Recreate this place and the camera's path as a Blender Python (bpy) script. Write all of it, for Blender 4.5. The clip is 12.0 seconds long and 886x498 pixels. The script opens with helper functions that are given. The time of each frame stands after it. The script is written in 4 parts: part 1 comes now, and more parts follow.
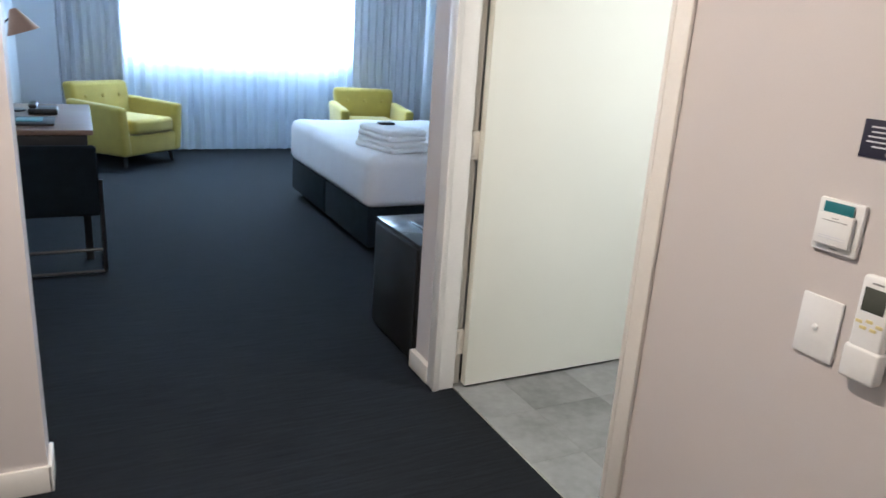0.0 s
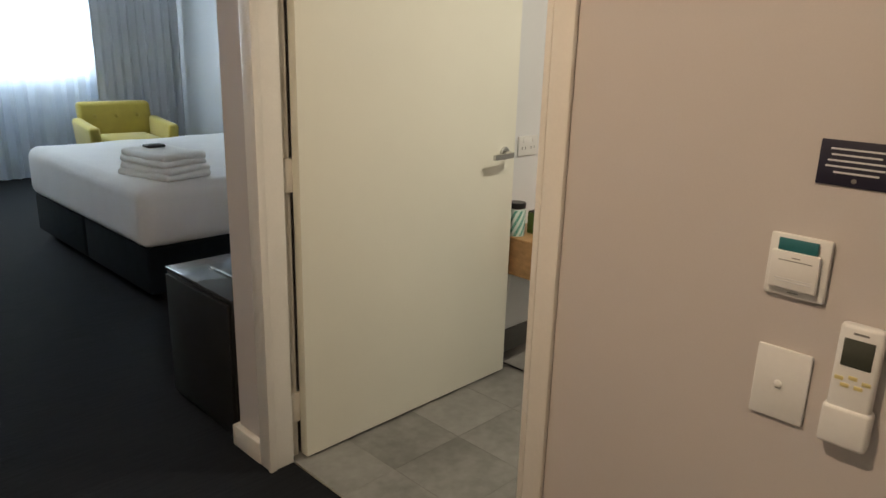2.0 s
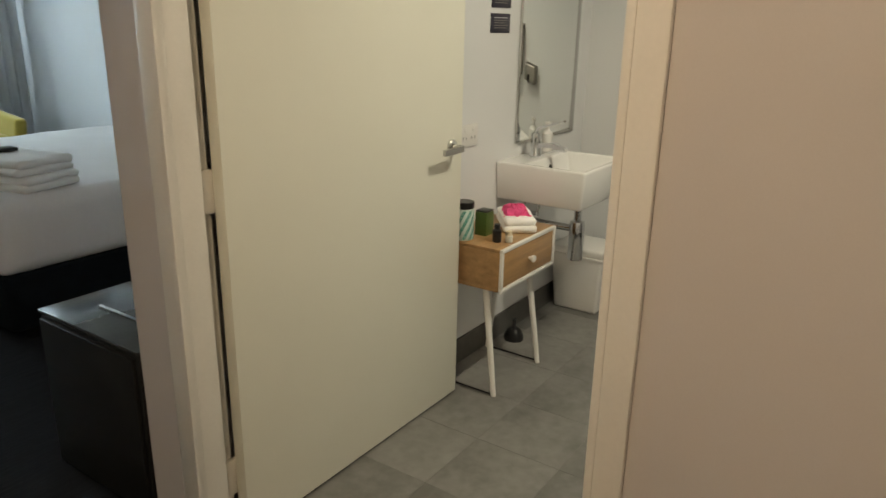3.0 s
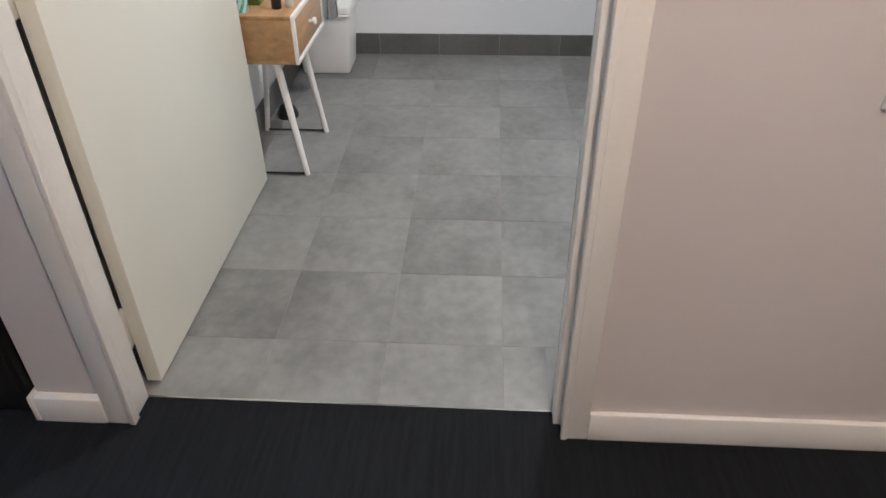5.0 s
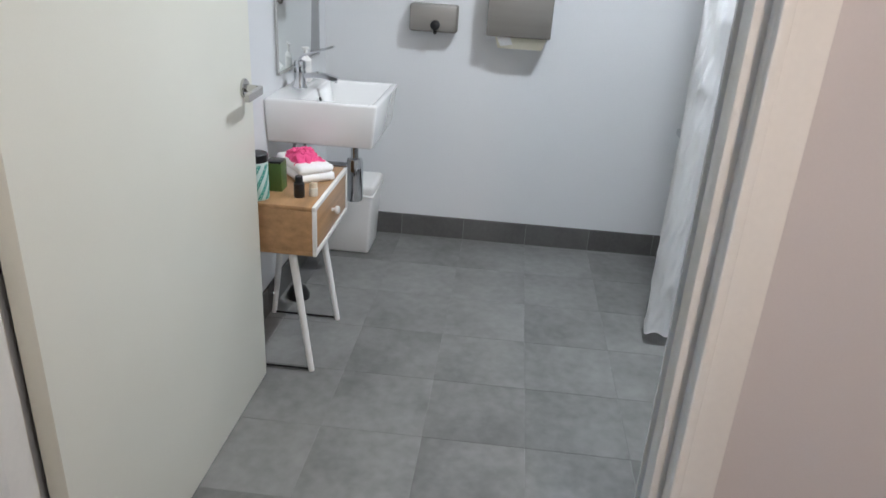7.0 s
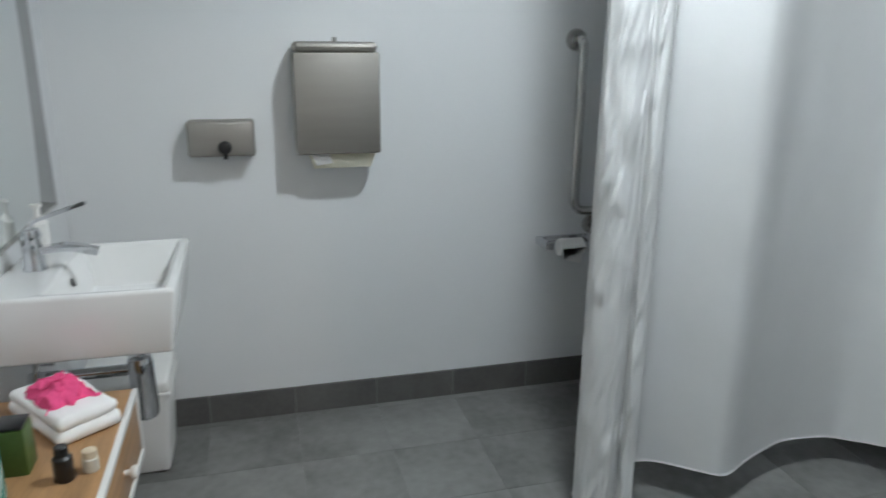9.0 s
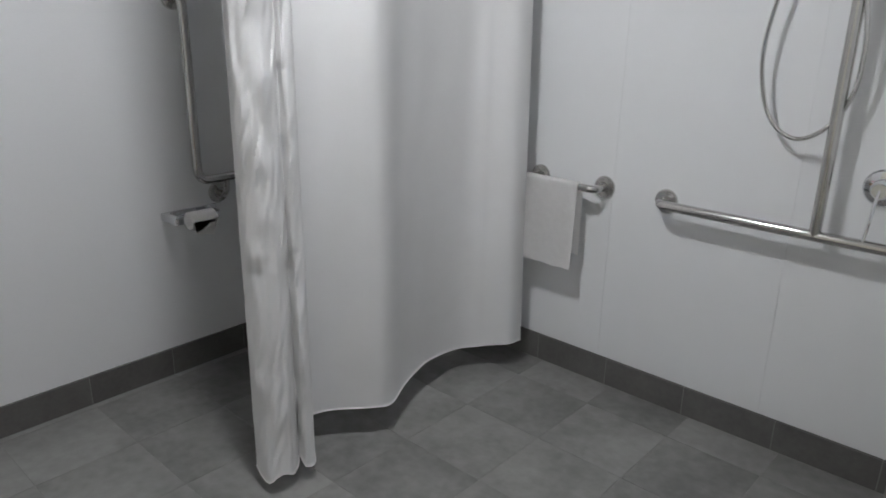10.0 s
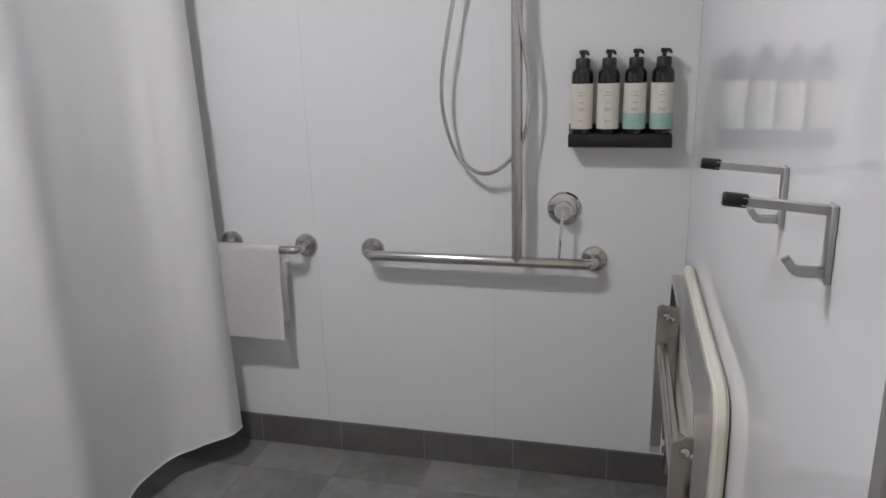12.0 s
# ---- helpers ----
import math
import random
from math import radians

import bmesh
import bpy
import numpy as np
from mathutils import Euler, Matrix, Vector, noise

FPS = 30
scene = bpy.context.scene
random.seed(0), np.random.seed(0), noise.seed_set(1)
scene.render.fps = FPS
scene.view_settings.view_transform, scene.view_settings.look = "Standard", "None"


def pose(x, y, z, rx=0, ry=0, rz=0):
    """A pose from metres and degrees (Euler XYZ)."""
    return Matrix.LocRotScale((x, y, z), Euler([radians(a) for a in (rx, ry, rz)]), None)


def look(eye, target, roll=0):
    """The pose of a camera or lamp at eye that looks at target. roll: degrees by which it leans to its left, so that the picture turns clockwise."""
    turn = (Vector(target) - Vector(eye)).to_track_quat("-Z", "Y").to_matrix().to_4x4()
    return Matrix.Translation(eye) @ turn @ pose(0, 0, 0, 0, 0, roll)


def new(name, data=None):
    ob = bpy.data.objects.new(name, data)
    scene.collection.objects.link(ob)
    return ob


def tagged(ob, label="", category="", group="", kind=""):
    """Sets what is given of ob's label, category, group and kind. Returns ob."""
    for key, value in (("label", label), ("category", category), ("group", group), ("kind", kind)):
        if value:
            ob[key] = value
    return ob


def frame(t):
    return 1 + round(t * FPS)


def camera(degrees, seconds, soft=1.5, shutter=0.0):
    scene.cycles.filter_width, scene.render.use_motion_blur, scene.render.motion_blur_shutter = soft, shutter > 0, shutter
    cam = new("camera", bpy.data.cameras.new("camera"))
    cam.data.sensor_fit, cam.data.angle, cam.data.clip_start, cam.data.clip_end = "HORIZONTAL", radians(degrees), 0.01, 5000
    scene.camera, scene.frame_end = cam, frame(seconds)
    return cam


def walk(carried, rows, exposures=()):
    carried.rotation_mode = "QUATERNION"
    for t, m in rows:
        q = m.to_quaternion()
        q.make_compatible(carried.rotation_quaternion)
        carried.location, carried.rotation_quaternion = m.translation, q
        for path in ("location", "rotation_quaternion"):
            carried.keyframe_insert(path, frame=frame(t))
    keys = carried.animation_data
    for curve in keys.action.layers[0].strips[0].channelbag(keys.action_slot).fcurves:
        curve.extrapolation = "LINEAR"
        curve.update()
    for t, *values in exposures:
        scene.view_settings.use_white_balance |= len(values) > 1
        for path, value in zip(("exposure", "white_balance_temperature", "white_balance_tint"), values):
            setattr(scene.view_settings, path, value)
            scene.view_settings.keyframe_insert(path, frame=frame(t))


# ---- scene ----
cam = camera(63.7, 12.0, shutter=0.15)
PATH = [
    (0, (-1.18, -1.299, 1.353), (-0.303, 0.406, 0.784), 3.9),
    (0.5, (-1.228, -1.279, 1.379), (-0.052, 0.268, 0.906), 1.4),
    (1, (-1.181, -1.223, 1.393), (0.102, 0.223, 0.881), 1.7),
    (1.5, (-1.146, -1.036, 1.4), (0.176, 0.359, 0.848), 1.6),
    (2, (-1.09, -0.855, 1.384), (0.278, 0.493, 0.827), 1.6),
    (2.5, (-0.954, -0.651, 1.39), (0.468, 0.635, 0.819), 0.9),
    (3, (-0.94, -0.388, 1.368), (0.637, 0.684, 0.766), 1.1),
    (3.5, (-0.944, -0.153, 1.366), (0.83, 0.436, 0.657), 0.9),
    (3.7, (-0.925, -0.089, 1.346), (0.87, 0.367, 0.59), 0.8),
    (5.5, (-1.154, 0.2, 1.317), (0.44, 0.287, 0.113), -0.9),
    (6, (-1.119, 0.215, 1.327), (0.558, 0.314, 0.242), 1.5),
    (6.2, (-1.097, 0.218, 1.33), (0.617, 0.316, 0.306), 1.8),
    (6.5, (-1.013, 0.222, 1.344), (0.75, 0.325, 0.406), 2.2),
    (7, (-0.808, 0.24, 1.364), (1.023, 0.386, 0.572), 3.4),
    (7.2, (-0.724, 0.263, 1.352), (1.131, 0.375, 0.613), 3.8),
    (8.8, (-0.101, 0.437, 1.382), (1.796, 0.219, 0.787), 1.4),
    (9, (0.009, 0.499, 1.37), (1.863, 0.005, 0.804), 0.5),
    (9.5, (0.076, 0.495, 1.419), (1.667, -0.552, 0.809), 0.3),
    (10, (0.096, 0.607, 1.353), (1.366, -0.798, 0.712), 1.0),
    (10.5, (0.123, 0.564, 1.366), (1.181, -0.981, 0.664), 0.9),
    (11, (0.196, 0.459, 1.327), (1.042, -1.207, 0.614), 0.3),
    (11.5, (0.268, 0.465, 1.354), (0.818, -1.341, 0.695), -1.1),
    (12, (0.313, 0.5, 1.379), (0.797, -1.363, 0.837), -1.7),
]
walk(cam, [(t, look(eye, target, roll)) for t, eye, target, roll in PATH],
     [(0, 0.3, 5850, 6), (0.4, -0.3, 7250, 7), (0.8, -0.5, 7550, 7), (1.5, -0.58, 7700, 8), (2.5, -0.67, 8000, 5), (3.6, -0.73, 8250, 1), (5.4, 0.25, 5700, 13),
      (6.5, 0.14, 5600, 11), (7.2, -0.22, 5700, 7), (8.8, -0.4, 5700, 3), (9.6, -0.75, 5650, 3), (10.2, -0.58, 6200, 14), (12, -0.64, 6200, 15)])

# ---- world and lights ----
world = bpy.data.worlds.new("world")
scene.world = world
world.use_nodes = True
wn = world.node_tree.nodes
sky = wn.new("ShaderNodeTexSky")
sky.sky_type, sky.sun_disc = "NISHITA", False
sky.sun_elevation, sky.sun_rotation = radians(45), radians(140)
wn["Background"].inputs["Strength"].default_value = 0.12
world.node_tree.links.new(sky.outputs["Color"], wn["Background"].inputs["Color"])


def area_lamp(name, place, target, size, power, colour, size_y=None):
    data = bpy.data.lights.new(name, "AREA")
    data.energy, data.color, data.size = power, colour, size
    if size_y:
        data.shape, data.size_y = "RECTANGLE", size_y
    else:
        data.shape = "DISK"
    ob = new(name, data)
    ob.matrix_world = look(place, target)
    return ob


area_lamp("bathroom_lamp", (1.28, -0.27, 2.39), (1.28, -0.27, 0), 0.13, 33, (1.0, 0.97, 0.93))
area_lamp("corridor_lamp", (-1.15, -0.15, 2.39), (-1.15, -0.15, 0), 0.13, 32, (1.0, 0.81, 0.66))
area_lamp("window_light", (0.45, 6.98, 1.55), (0.45, 0, 1.2), 2.4, 190, (0.60, 0.79, 1.0), 1.5)


# ---- materials ----
def mat(name, colour, rough=0.5, metal=0.0, scale=8.0, amount=0.08, bump=0.0, fine=120.0, stretch=(1, 1, 1), spec=0.5, coat=0.0, rand=0.0, sheen=0.0, trans=0.0):
    """A procedural surface: base colour with broad and fine variation, optional bump and a spread from piece to piece."""
    m = bpy.data.materials.new(name)
    m.use_nodes = True
    nt, b = m.node_tree, m.node_tree.nodes["Principled BSDF"]
    n, l = nt.nodes, nt.links
    co = n.new("ShaderNodeTexCoord")
    mp = n.new("ShaderNodeMapping")
    mp.inputs["Scale"].default_value = stretch
    l.new(co.outputs["Object"], mp.inputs["Vector"])
    if rand:
        own, far = n.new("ShaderNodeObjectInfo"), n.new("ShaderNodeMath")
        far.operation = "MULTIPLY"
        l.new(own.outputs["Random"], far.inputs[0])
        far.inputs[1].default_value = 60
        l.new(far.outputs[0], mp.inputs["Location"])
    big, small = n.new("ShaderNodeTexNoise"), n.new("ShaderNodeTexNoise")
    for t, sc, d in ((big, scale, 4), (small, fine, 3)):
        t.inputs["Scale"].default_value, t.inputs["Detail"].default_value = sc, d
        l.new(mp.outputs["Vector"], t.inputs["Vector"])
    mix = n.new("ShaderNodeMath")
    mix.operation = "MULTIPLY_ADD"
    l.new(big.outputs["Fac"], mix.inputs[0])
    mix.inputs[1].default_value = 0.65
    sm = n.new("ShaderNodeMath")
    sm.operation = "MULTIPLY"
    l.new(small.outputs["Fac"], sm.inputs[0])
    sm.inputs[1].default_value = 0.35
    l.new(sm.outputs[0], mix.inputs[2])
    value = mix.outputs[0]
    if rand:
        oi, ad = n.new("ShaderNodeObjectInfo"), n.new("ShaderNodeMath")
        ad.operation = "MULTIPLY_ADD"
        l.new(oi.outputs["Random"], ad.inputs[0])
        ad.inputs[1].default_value = rand
        l.new(value, ad.inputs[2])
        sub = n.new("ShaderNodeMath")
        sub.operation = "SUBTRACT"
        l.new(ad.outputs[0], sub.inputs[0])
        sub.inputs[1].default_value = rand / 2
        value = sub.outputs[0]
    ramp = n.new("ShaderNodeValToRGB")
    e = ramp.color_ramp.elements
    e[0].position, e[1].position = 0.3, 0.7
    e[0].color = (*[max(0, c * (1 - amount)) for c in colour], 1)
    e[1].color = (*[min(1, c * (1 + amount)) for c in colour], 1)
    l.new(value, ramp.inputs["Fac"])
    l.new(ramp.outputs["Color"], b.inputs["Base Color"])
    b.inputs["Roughness"].default_value, b.inputs["Metallic"].default_value = rough, metal
    b.inputs["Specular IOR Level"].default_value, b.inputs["Coat Weight"].default_value = spec, coat
    b.inputs["Sheen Weight"].default_value = sheen
    b.inputs["Transmission Weight"].default_value = trans
    if bump:
        bp = n.new("ShaderNodeBump")
        bp.inputs["Strength"].default_value, bp.inputs["Distance"].default_value = bump, 0.004
        l.new(value, bp.inputs["Height"])
        l.new(bp.outputs["Normal"], b.inputs["Normal"])
    return m


def glow(name, colour, strength):
    m = bpy.data.materials.new(name)
    m.use_nodes = True
    b = m.node_tree.nodes["Principled BSDF"]
    b.inputs["Base Color"].default_value = (*colour, 1)
    b.inputs["Emission Color"].default_value = (*colour, 1)
    b.inputs["Emission Strength"].default_value = strength
    return m


def sheer(name, colour, clear):
    """Thin cloth that lets part of the light through."""
    m = bpy.data.materials.new(name)
    m.use_nodes = True
    n, l = m.node_tree.nodes, m.node_tree.links
    n.clear()
    out, mx, mx2 = n.new("ShaderNodeOutputMaterial"), n.new("ShaderNodeMixShader"), n.new("ShaderNodeMixShader")
    d, t, tr = n.new("ShaderNodeBsdfDiffuse"), n.new("ShaderNodeBsdfTranslucent"), n.new("ShaderNodeBsdfTransparent")
    nz, mp = n.new("ShaderNodeTexNoise"), n.new("ShaderNodeMapping")
    co = n.new("ShaderNodeTexCoord")
    mp.inputs["Scale"].default_value = (60, 60, 2)
    l.new(co.outputs["Object"], mp.inputs["Vector"])
    l.new(mp.outputs["Vector"], nz.inputs["Vector"])
    rp = n.new("ShaderNodeValToRGB")
    rp.color_ramp.elements[0].color = (*[c * 0.88 for c in colour], 1)
    rp.color_ramp.elements[1].color = (*colour, 1)
    l.new(nz.outputs["Fac"], rp.inputs["Fac"])
    for s in (d, t):
        l.new(rp.outputs["Color"], s.inputs["Color"])
    mx.inputs[0].default_value, mx2.inputs[0].default_value = 0.5, clear
    l.new(d.outputs[0], mx.inputs[1])
    l.new(t.outputs[0], mx.inputs[2])
    l.new(mx.outputs[0], mx2.inputs[1])
    l.new(tr.outputs[0], mx2.inputs[2])
    l.new(mx2.outputs[0], out.inputs["Surface"])
    return m


def plain_glass(name, colour=(1, 1, 1), rough=0.0):
    m = bpy.data.materials.new(name)
    m.use_nodes = True
    b = m.node_tree.nodes["Principled BSDF"]
    b.inputs["Base Color"].default_value = (*colour, 1)
    b.inputs["Transmission Weight"].default_value, b.inputs["Roughness"].default_value = 1, rough
    return m


PAINT = mat("wall_paint", (0.585, 0.535, 0.512), 0.6, scale=2, amount=0.03, bump=0.05, fine=260)
PAINT_ROOM = mat("room_paint", (0.70, 0.71, 0.73), 0.6, scale=2, amount=0.03, bump=0.05, fine=260)
TRIM = mat("trim_paint", (0.78, 0.74, 0.68), 0.35, scale=5, amount=0.04, bump=0.03)
DOOR = mat("door_paint", (0.81, 0.80, 0.70), 0.38, scale=3, amount=0.02, bump=0.02, fine=200, stretch=(1, 1, 1))
CEIL = mat("ceiling_paint", (0.80, 0.80, 0.78), 0.8, scale=2, amount=0.02, bump=0.03)
CARPET = mat("carpet", (0.0105, 0.0118, 0.0142), 0.95, scale=34, amount=0.36, bump=0.7, fine=210, stretch=(0.16, 2.2, 1), sheen=0.0, spec=0.15)
WHITE_TILE = mat("white_wall_tile", (0.78, 0.79, 0.80), 0.10, scale=1.5, amount=0.015, bump=0.012, fine=14)
GLOSS_TILE = mat("glossy_white_panel", (0.78, 0.79, 0.80), 0.012, scale=1.5, amount=0.012, bump=0.0012, fine=8, spec=0.9)
WHITE_WALL = mat("white_wall_panel", (0.78, 0.79, 0.80), 0.32, scale=1.5, amount=0.02, bump=0.02, fine=120)
GROUT = mat("grout", (0.75, 0.76, 0.77), 0.9, scale=20, amount=0.1)
SKIRT_GROUT = mat("skirting_grout", (0.27, 0.265, 0.26), 0.9, scale=20, amount=0.1)
FLOOR_GROUT = mat("floor_grout", (0.235, 0.235, 0.225), 0.9, scale=20, amount=0.1)
FLOOR_TILE = mat("floor_tile", (0.20, 0.199, 0.193), 0.40, scale=4.0, amount=0.34, bump=0.02, fine=26, rand=0.20)
SKIRT_TILE = mat("skirting_tile", (0.12, 0.117, 0.112), 0.45, scale=6, amount=0.22, bump=0.06, fine=60, rand=0.15)
STEEL = mat("brushed_steel", (0.56, 0.55, 0.53), 0.17, 1.0, scale=4, amount=0.07, bump=0.02, fine=300)
STEEL_DULL = mat("satin_steel_sheet", (0.40, 0.38, 0.35), 0.58, 1.0, scale=3, amount=0.06, bump=0.03, fine=260, stretch=(1, 1, 8))
CHROME = mat("chrome", (0.72, 0.73, 0.75), 0.06, 1.0, scale=5, amount=0.03)
CERAMIC = mat("white_ceramic", (0.84, 0.84, 0.83), 0.08, scale=2, amount=0.01, coat=0.5)
WHITE_PL = mat("white_plastic", (0.80, 0.79, 0.77), 0.38, scale=6, amount=0.03)
CREAM_PL = mat("cream_plastic", (0.76, 0.75, 0.66), 0.34, scale=5, amount=0.03)
GREY_PL = mat("grey_plastic", (0.42, 0.42, 0.43), 0.45, scale=8, amount=0.05)
BLACK_PL = mat("black_plastic", (0.012, 0.012, 0.013), 0.3, scale=8, amount=0.2)
BLACK_MATT = mat("black_laminate", (0.012, 0.012, 0.012), 0.5, scale=10, amount=0.25, bump=0.04)
BLACK_TOP = mat("dark_glossy_top", (0.05, 0.055, 0.06), 0.18, scale=6, amount=0.15)
NAVY = mat("navy_card", (0.018, 0.016, 0.035), 0.4, scale=8, amount=0.1)
PRINT = mat("white_print", (0.70, 0.70, 0.72), 0.6, scale=30, amount=0.06)
LABEL_PRINT = mat("label_print", (0.40, 0.39, 0.34), 0.6, scale=30, amount=0.08)
GREY_PRINT = mat("grey_print", (0.22, 0.21, 0.20), 0.6, scale=30, amount=0.08)
TEAL = mat("teal_card", (0.02, 0.16, 0.18), 0.4, scale=9, amount=0.1)
LCD = mat("lcd_screen", (0.07, 0.075, 0.06), 0.25, scale=9, amount=0.1)
YELLOW_KEY = mat("yellow_key", (0.72, 0.62, 0.30), 0.5, scale=9, amount=0.06)
OAK = mat("oak_veneer", (0.40, 0.235, 0.11), 0.33, scale=5, amount=0.30, bump=0.05, fine=70, stretch=(0.5, 6, 9))
WALNUT = mat("walnut_top", (0.20, 0.115, 0.075), 0.4, scale=5, amount=0.25, bump=0.03, fine=60, stretch=(1, 7, 1))
WHITE_METAL = mat("white_lacquer", (0.82, 0.81, 0.79), 0.35, scale=9, amount=0.03)
CURTAIN = mat("shower_curtain_cloth", (0.76, 0.76, 0.76), 0.75, scale=7, amount=0.03, bump=0.03, fine=420)
TOWEL = mat("terry_towel", (0.93, 0.92, 0.91), 0.9, scale=40, amount=0.03, bump=0.25, fine=110)
LINEN = mat("white_bed_linen", (0.82, 0.80, 0.80), 0.85, scale=5, amount=0.03, bump=0.25, fine=60, sheen=0.2)
NAVY_CLOTH = mat("dark_navy_fabric", (0.006, 0.010, 0.014), 0.9, scale=12, amount=0.3, bump=0.3, fine=300, spec=0.15)
YELLOW = mat("yellow_upholstery", (0.44, 0.335, 0.06), 0.85, scale=9, amount=0.10, bump=0.3, fine=260, sheen=0.3)
DRAPE = mat("grey_drape", (0.55, 0.56, 0.60), 0.9, scale=6, amount=0.08, bump=0.2, fine=240, stretch=(1, 1, 0.2), sheen=0.2)
SHEER = sheer("sheer_voile", (0.76, 0.85, 0.97), 0.30)
PINK = mat("pink_cloth", (0.84, 0.09, 0.27), 0.8, scale=20, amount=0.1, bump=0.3, fine=200)
GREEN = mat("green_box", (0.075, 0.13, 0.028), 0.45, scale=9, amount=0.15)
MINT = mat("mint_paper", (0.62, 0.76, 0.72), 0.5, scale=9, amount=0.04)
STRIPE = mat("green_stripe", (0.03, 0.30, 0.24), 0.5, scale=9, amount=0.06)
AMBER = mat("dark_bottle", (0.010, 0.012, 0.009), 0.12, scale=9, amount=0.2, coat=0.3)
LABEL = mat("cream_label", (0.70, 0.68, 0.60), 0.5, scale=9, amount=0.03)
MINT_LABEL = mat("mint_label", (0.36, 0.56, 0.49), 0.5, scale=9, amount=0.04)
BEIGE = mat("beige_cap", (0.70, 0.60, 0.44), 0.4, scale=9, amount=0.04)
COPPER = mat("copper_shade", (0.55, 0.30, 0.19), 0.3, 0.9, scale=9, amount=0.08)
PAPER = mat("paper_towel", (0.86, 0.83, 0.70), 0.9, scale=20, amount=0.04, bump=0.2)
MIRROR = mat("mirror_glass", (0.86, 0.89, 0.88), 0.015, 1.0, scale=2, amount=0.005)
GLASS = plain_glass("window_glass")
LIGHT_FACE = glow("lamp_diffuser", (1.0, 0.95, 0.88), 6.0)
SKYLIGHT = glow("bright_overcast_outside", (0.86, 0.93, 1.0), 9.0)


# ---- shape helpers ----
def box(bm, x0, y0, z0, x1, y1, z1, bevel=0.0, seg=2):
    r = bmesh.ops.create_cube(bm, size=1)
    m = Matrix.LocRotScale(((x0 + x1) / 2, (y0 + y1) / 2, (z0 + z1) / 2), None, (abs(x1 - x0), abs(y1 - y0), abs(z1 - z0)))
    bmesh.ops.transform(bm, matrix=m, verts=r["verts"])
    if bevel:
        es = list({e for v in r["verts"] for e in v.link_edges})
        bmesh.ops.bevel(bm, geom=es, offset=bevel, segments=seg, affect="EDGES", profile=0.5)
    return bm


def cyl(bm, a, b, r0, r1=None, seg=20, caps=True):
    a, b = Vector(a), Vector(b)
    d = b - a
    m = Matrix.Translation((a + b) / 2) @ d.to_track_quat("Z", "Y").to_matrix().to_4x4()
    bmesh.ops.create_cone(bm, cap_ends=caps, segments=seg, radius1=r0, radius2=r0 if r1 is None else r1, depth=d.length, matrix=m)
    return bm


def lathe(bm, profile, at, axis=(0, 0, 1), seg=28):
    """Turns (radius, height) pairs about an axis through at."""
    m = Matrix.Translation(at) @ Vector(axis).to_track_quat("Z", "Y").to_matrix().to_4x4()
    rings = [[bm.verts.new(m @ Vector((r * math.cos(2 * math.pi * k / seg), r * math.sin(2 * math.pi * k / seg), h))) for k in range(seg)] for r, h in profile]
    for p, q in zip(rings, rings[1:]):
        for k in range(seg):
            bm.faces.new((p[k], p[(k + 1) % seg], q[(k + 1) % seg], q[k]))
    bm.faces.new(list(reversed(rings[0])))
    bm.faces.new(rings[-1])
    return bm


def rounded(points, radius, n=6):
    """A polyline with its inner corners rounded off."""
    ps = [Vector(p) for p in points]
    out = [ps[0]]
    for a, b, c in zip(ps, ps[1:], ps[2:]):
        u, v = (a - b), (c - b)
        r = min(radius, u.length * 0.49, v.length * 0.49)
        s, e = b + u.normalized() * r, b + v.normalized() * r
        out += [s.lerp(b, k / n).lerp(b.lerp(e, k / n), k / n) for k in range(n + 1)]
    return out + [ps[-1]]


def sweep(bm, points, r, seg=12, flat=None):
    """A tube (or, with flat=(w, h), a bar) along points."""
    ps = [Vector(p) for p in points]
    if flat:
        w, h = flat
        ring0 = [(-w, -h), (w, -h), (w, h), (-w, h)]
    else:
        ring0 = [(r * math.cos(2 * math.pi * k / seg), r * math.sin(2 * math.pi * k / seg)) for k in range(seg)]
    t = (ps[1] - ps[0]).normalized()
    side = t.cross(Vector((0, 0, 1)) if abs(t.z) < 0.9 else Vector((1, 0, 0))).normalized()
    rings = []
    for i, p in enumerate(ps):
        t = (ps[min(i + 1, len(ps) - 1)] - ps[max(i - 1, 0)]).normalized()
        side = (side - t * side.dot(t)).normalized()
        up = t.cross(side)
        rings.append([bm.verts.new(p + side * a + up * b) for a, b in ring0])
    k = len(ring0)
    for p, q in zip(rings, rings[1:]):
        for j in range(k):
            bm.faces.new((p[j], p[(j + 1) % k], q[(j + 1) % k], q[j]))
    bm.faces.new(list(reversed(rings[0])))
    bm.faces.new(rings[-1])
    return bm


def finish(bm, name, material, smooth=None):
    bmesh.ops.recalc_face_normals(bm, faces=bm.faces)
    me = bpy.data.meshes.new(name)
    if smooth is None:
        smooth = True
    for f in bm.faces:
        f.smooth = smooth
    if smooth:
        for e in bm.edges:
            e.smooth = len(e.link_faces) == 2 and e.calc_face_angle(0) < radians(38)
    bm.to_mesh(me)
    bm.free()
    me.materials.append(material)
    return me


def part(name, bm, material, parent=None, label=""):
    """Links a bmesh as one mesh object under a thing or a part."""
    ob = new(name, finish(bm, name, material))
    if parent:
        ob.parent = parent
    if label:
        ob["label"] = label
    return ob


def thing(name, label, category, group="", at=(0, 0, 0)):
    ob = new(name)
    ob.empty_display_size = 0.1
    ob.location = at
    return tagged(ob, label, category, group)


def whole(name, bm, material, label, category, group=""):
    return tagged(part(name, bm, material), label, category, group)


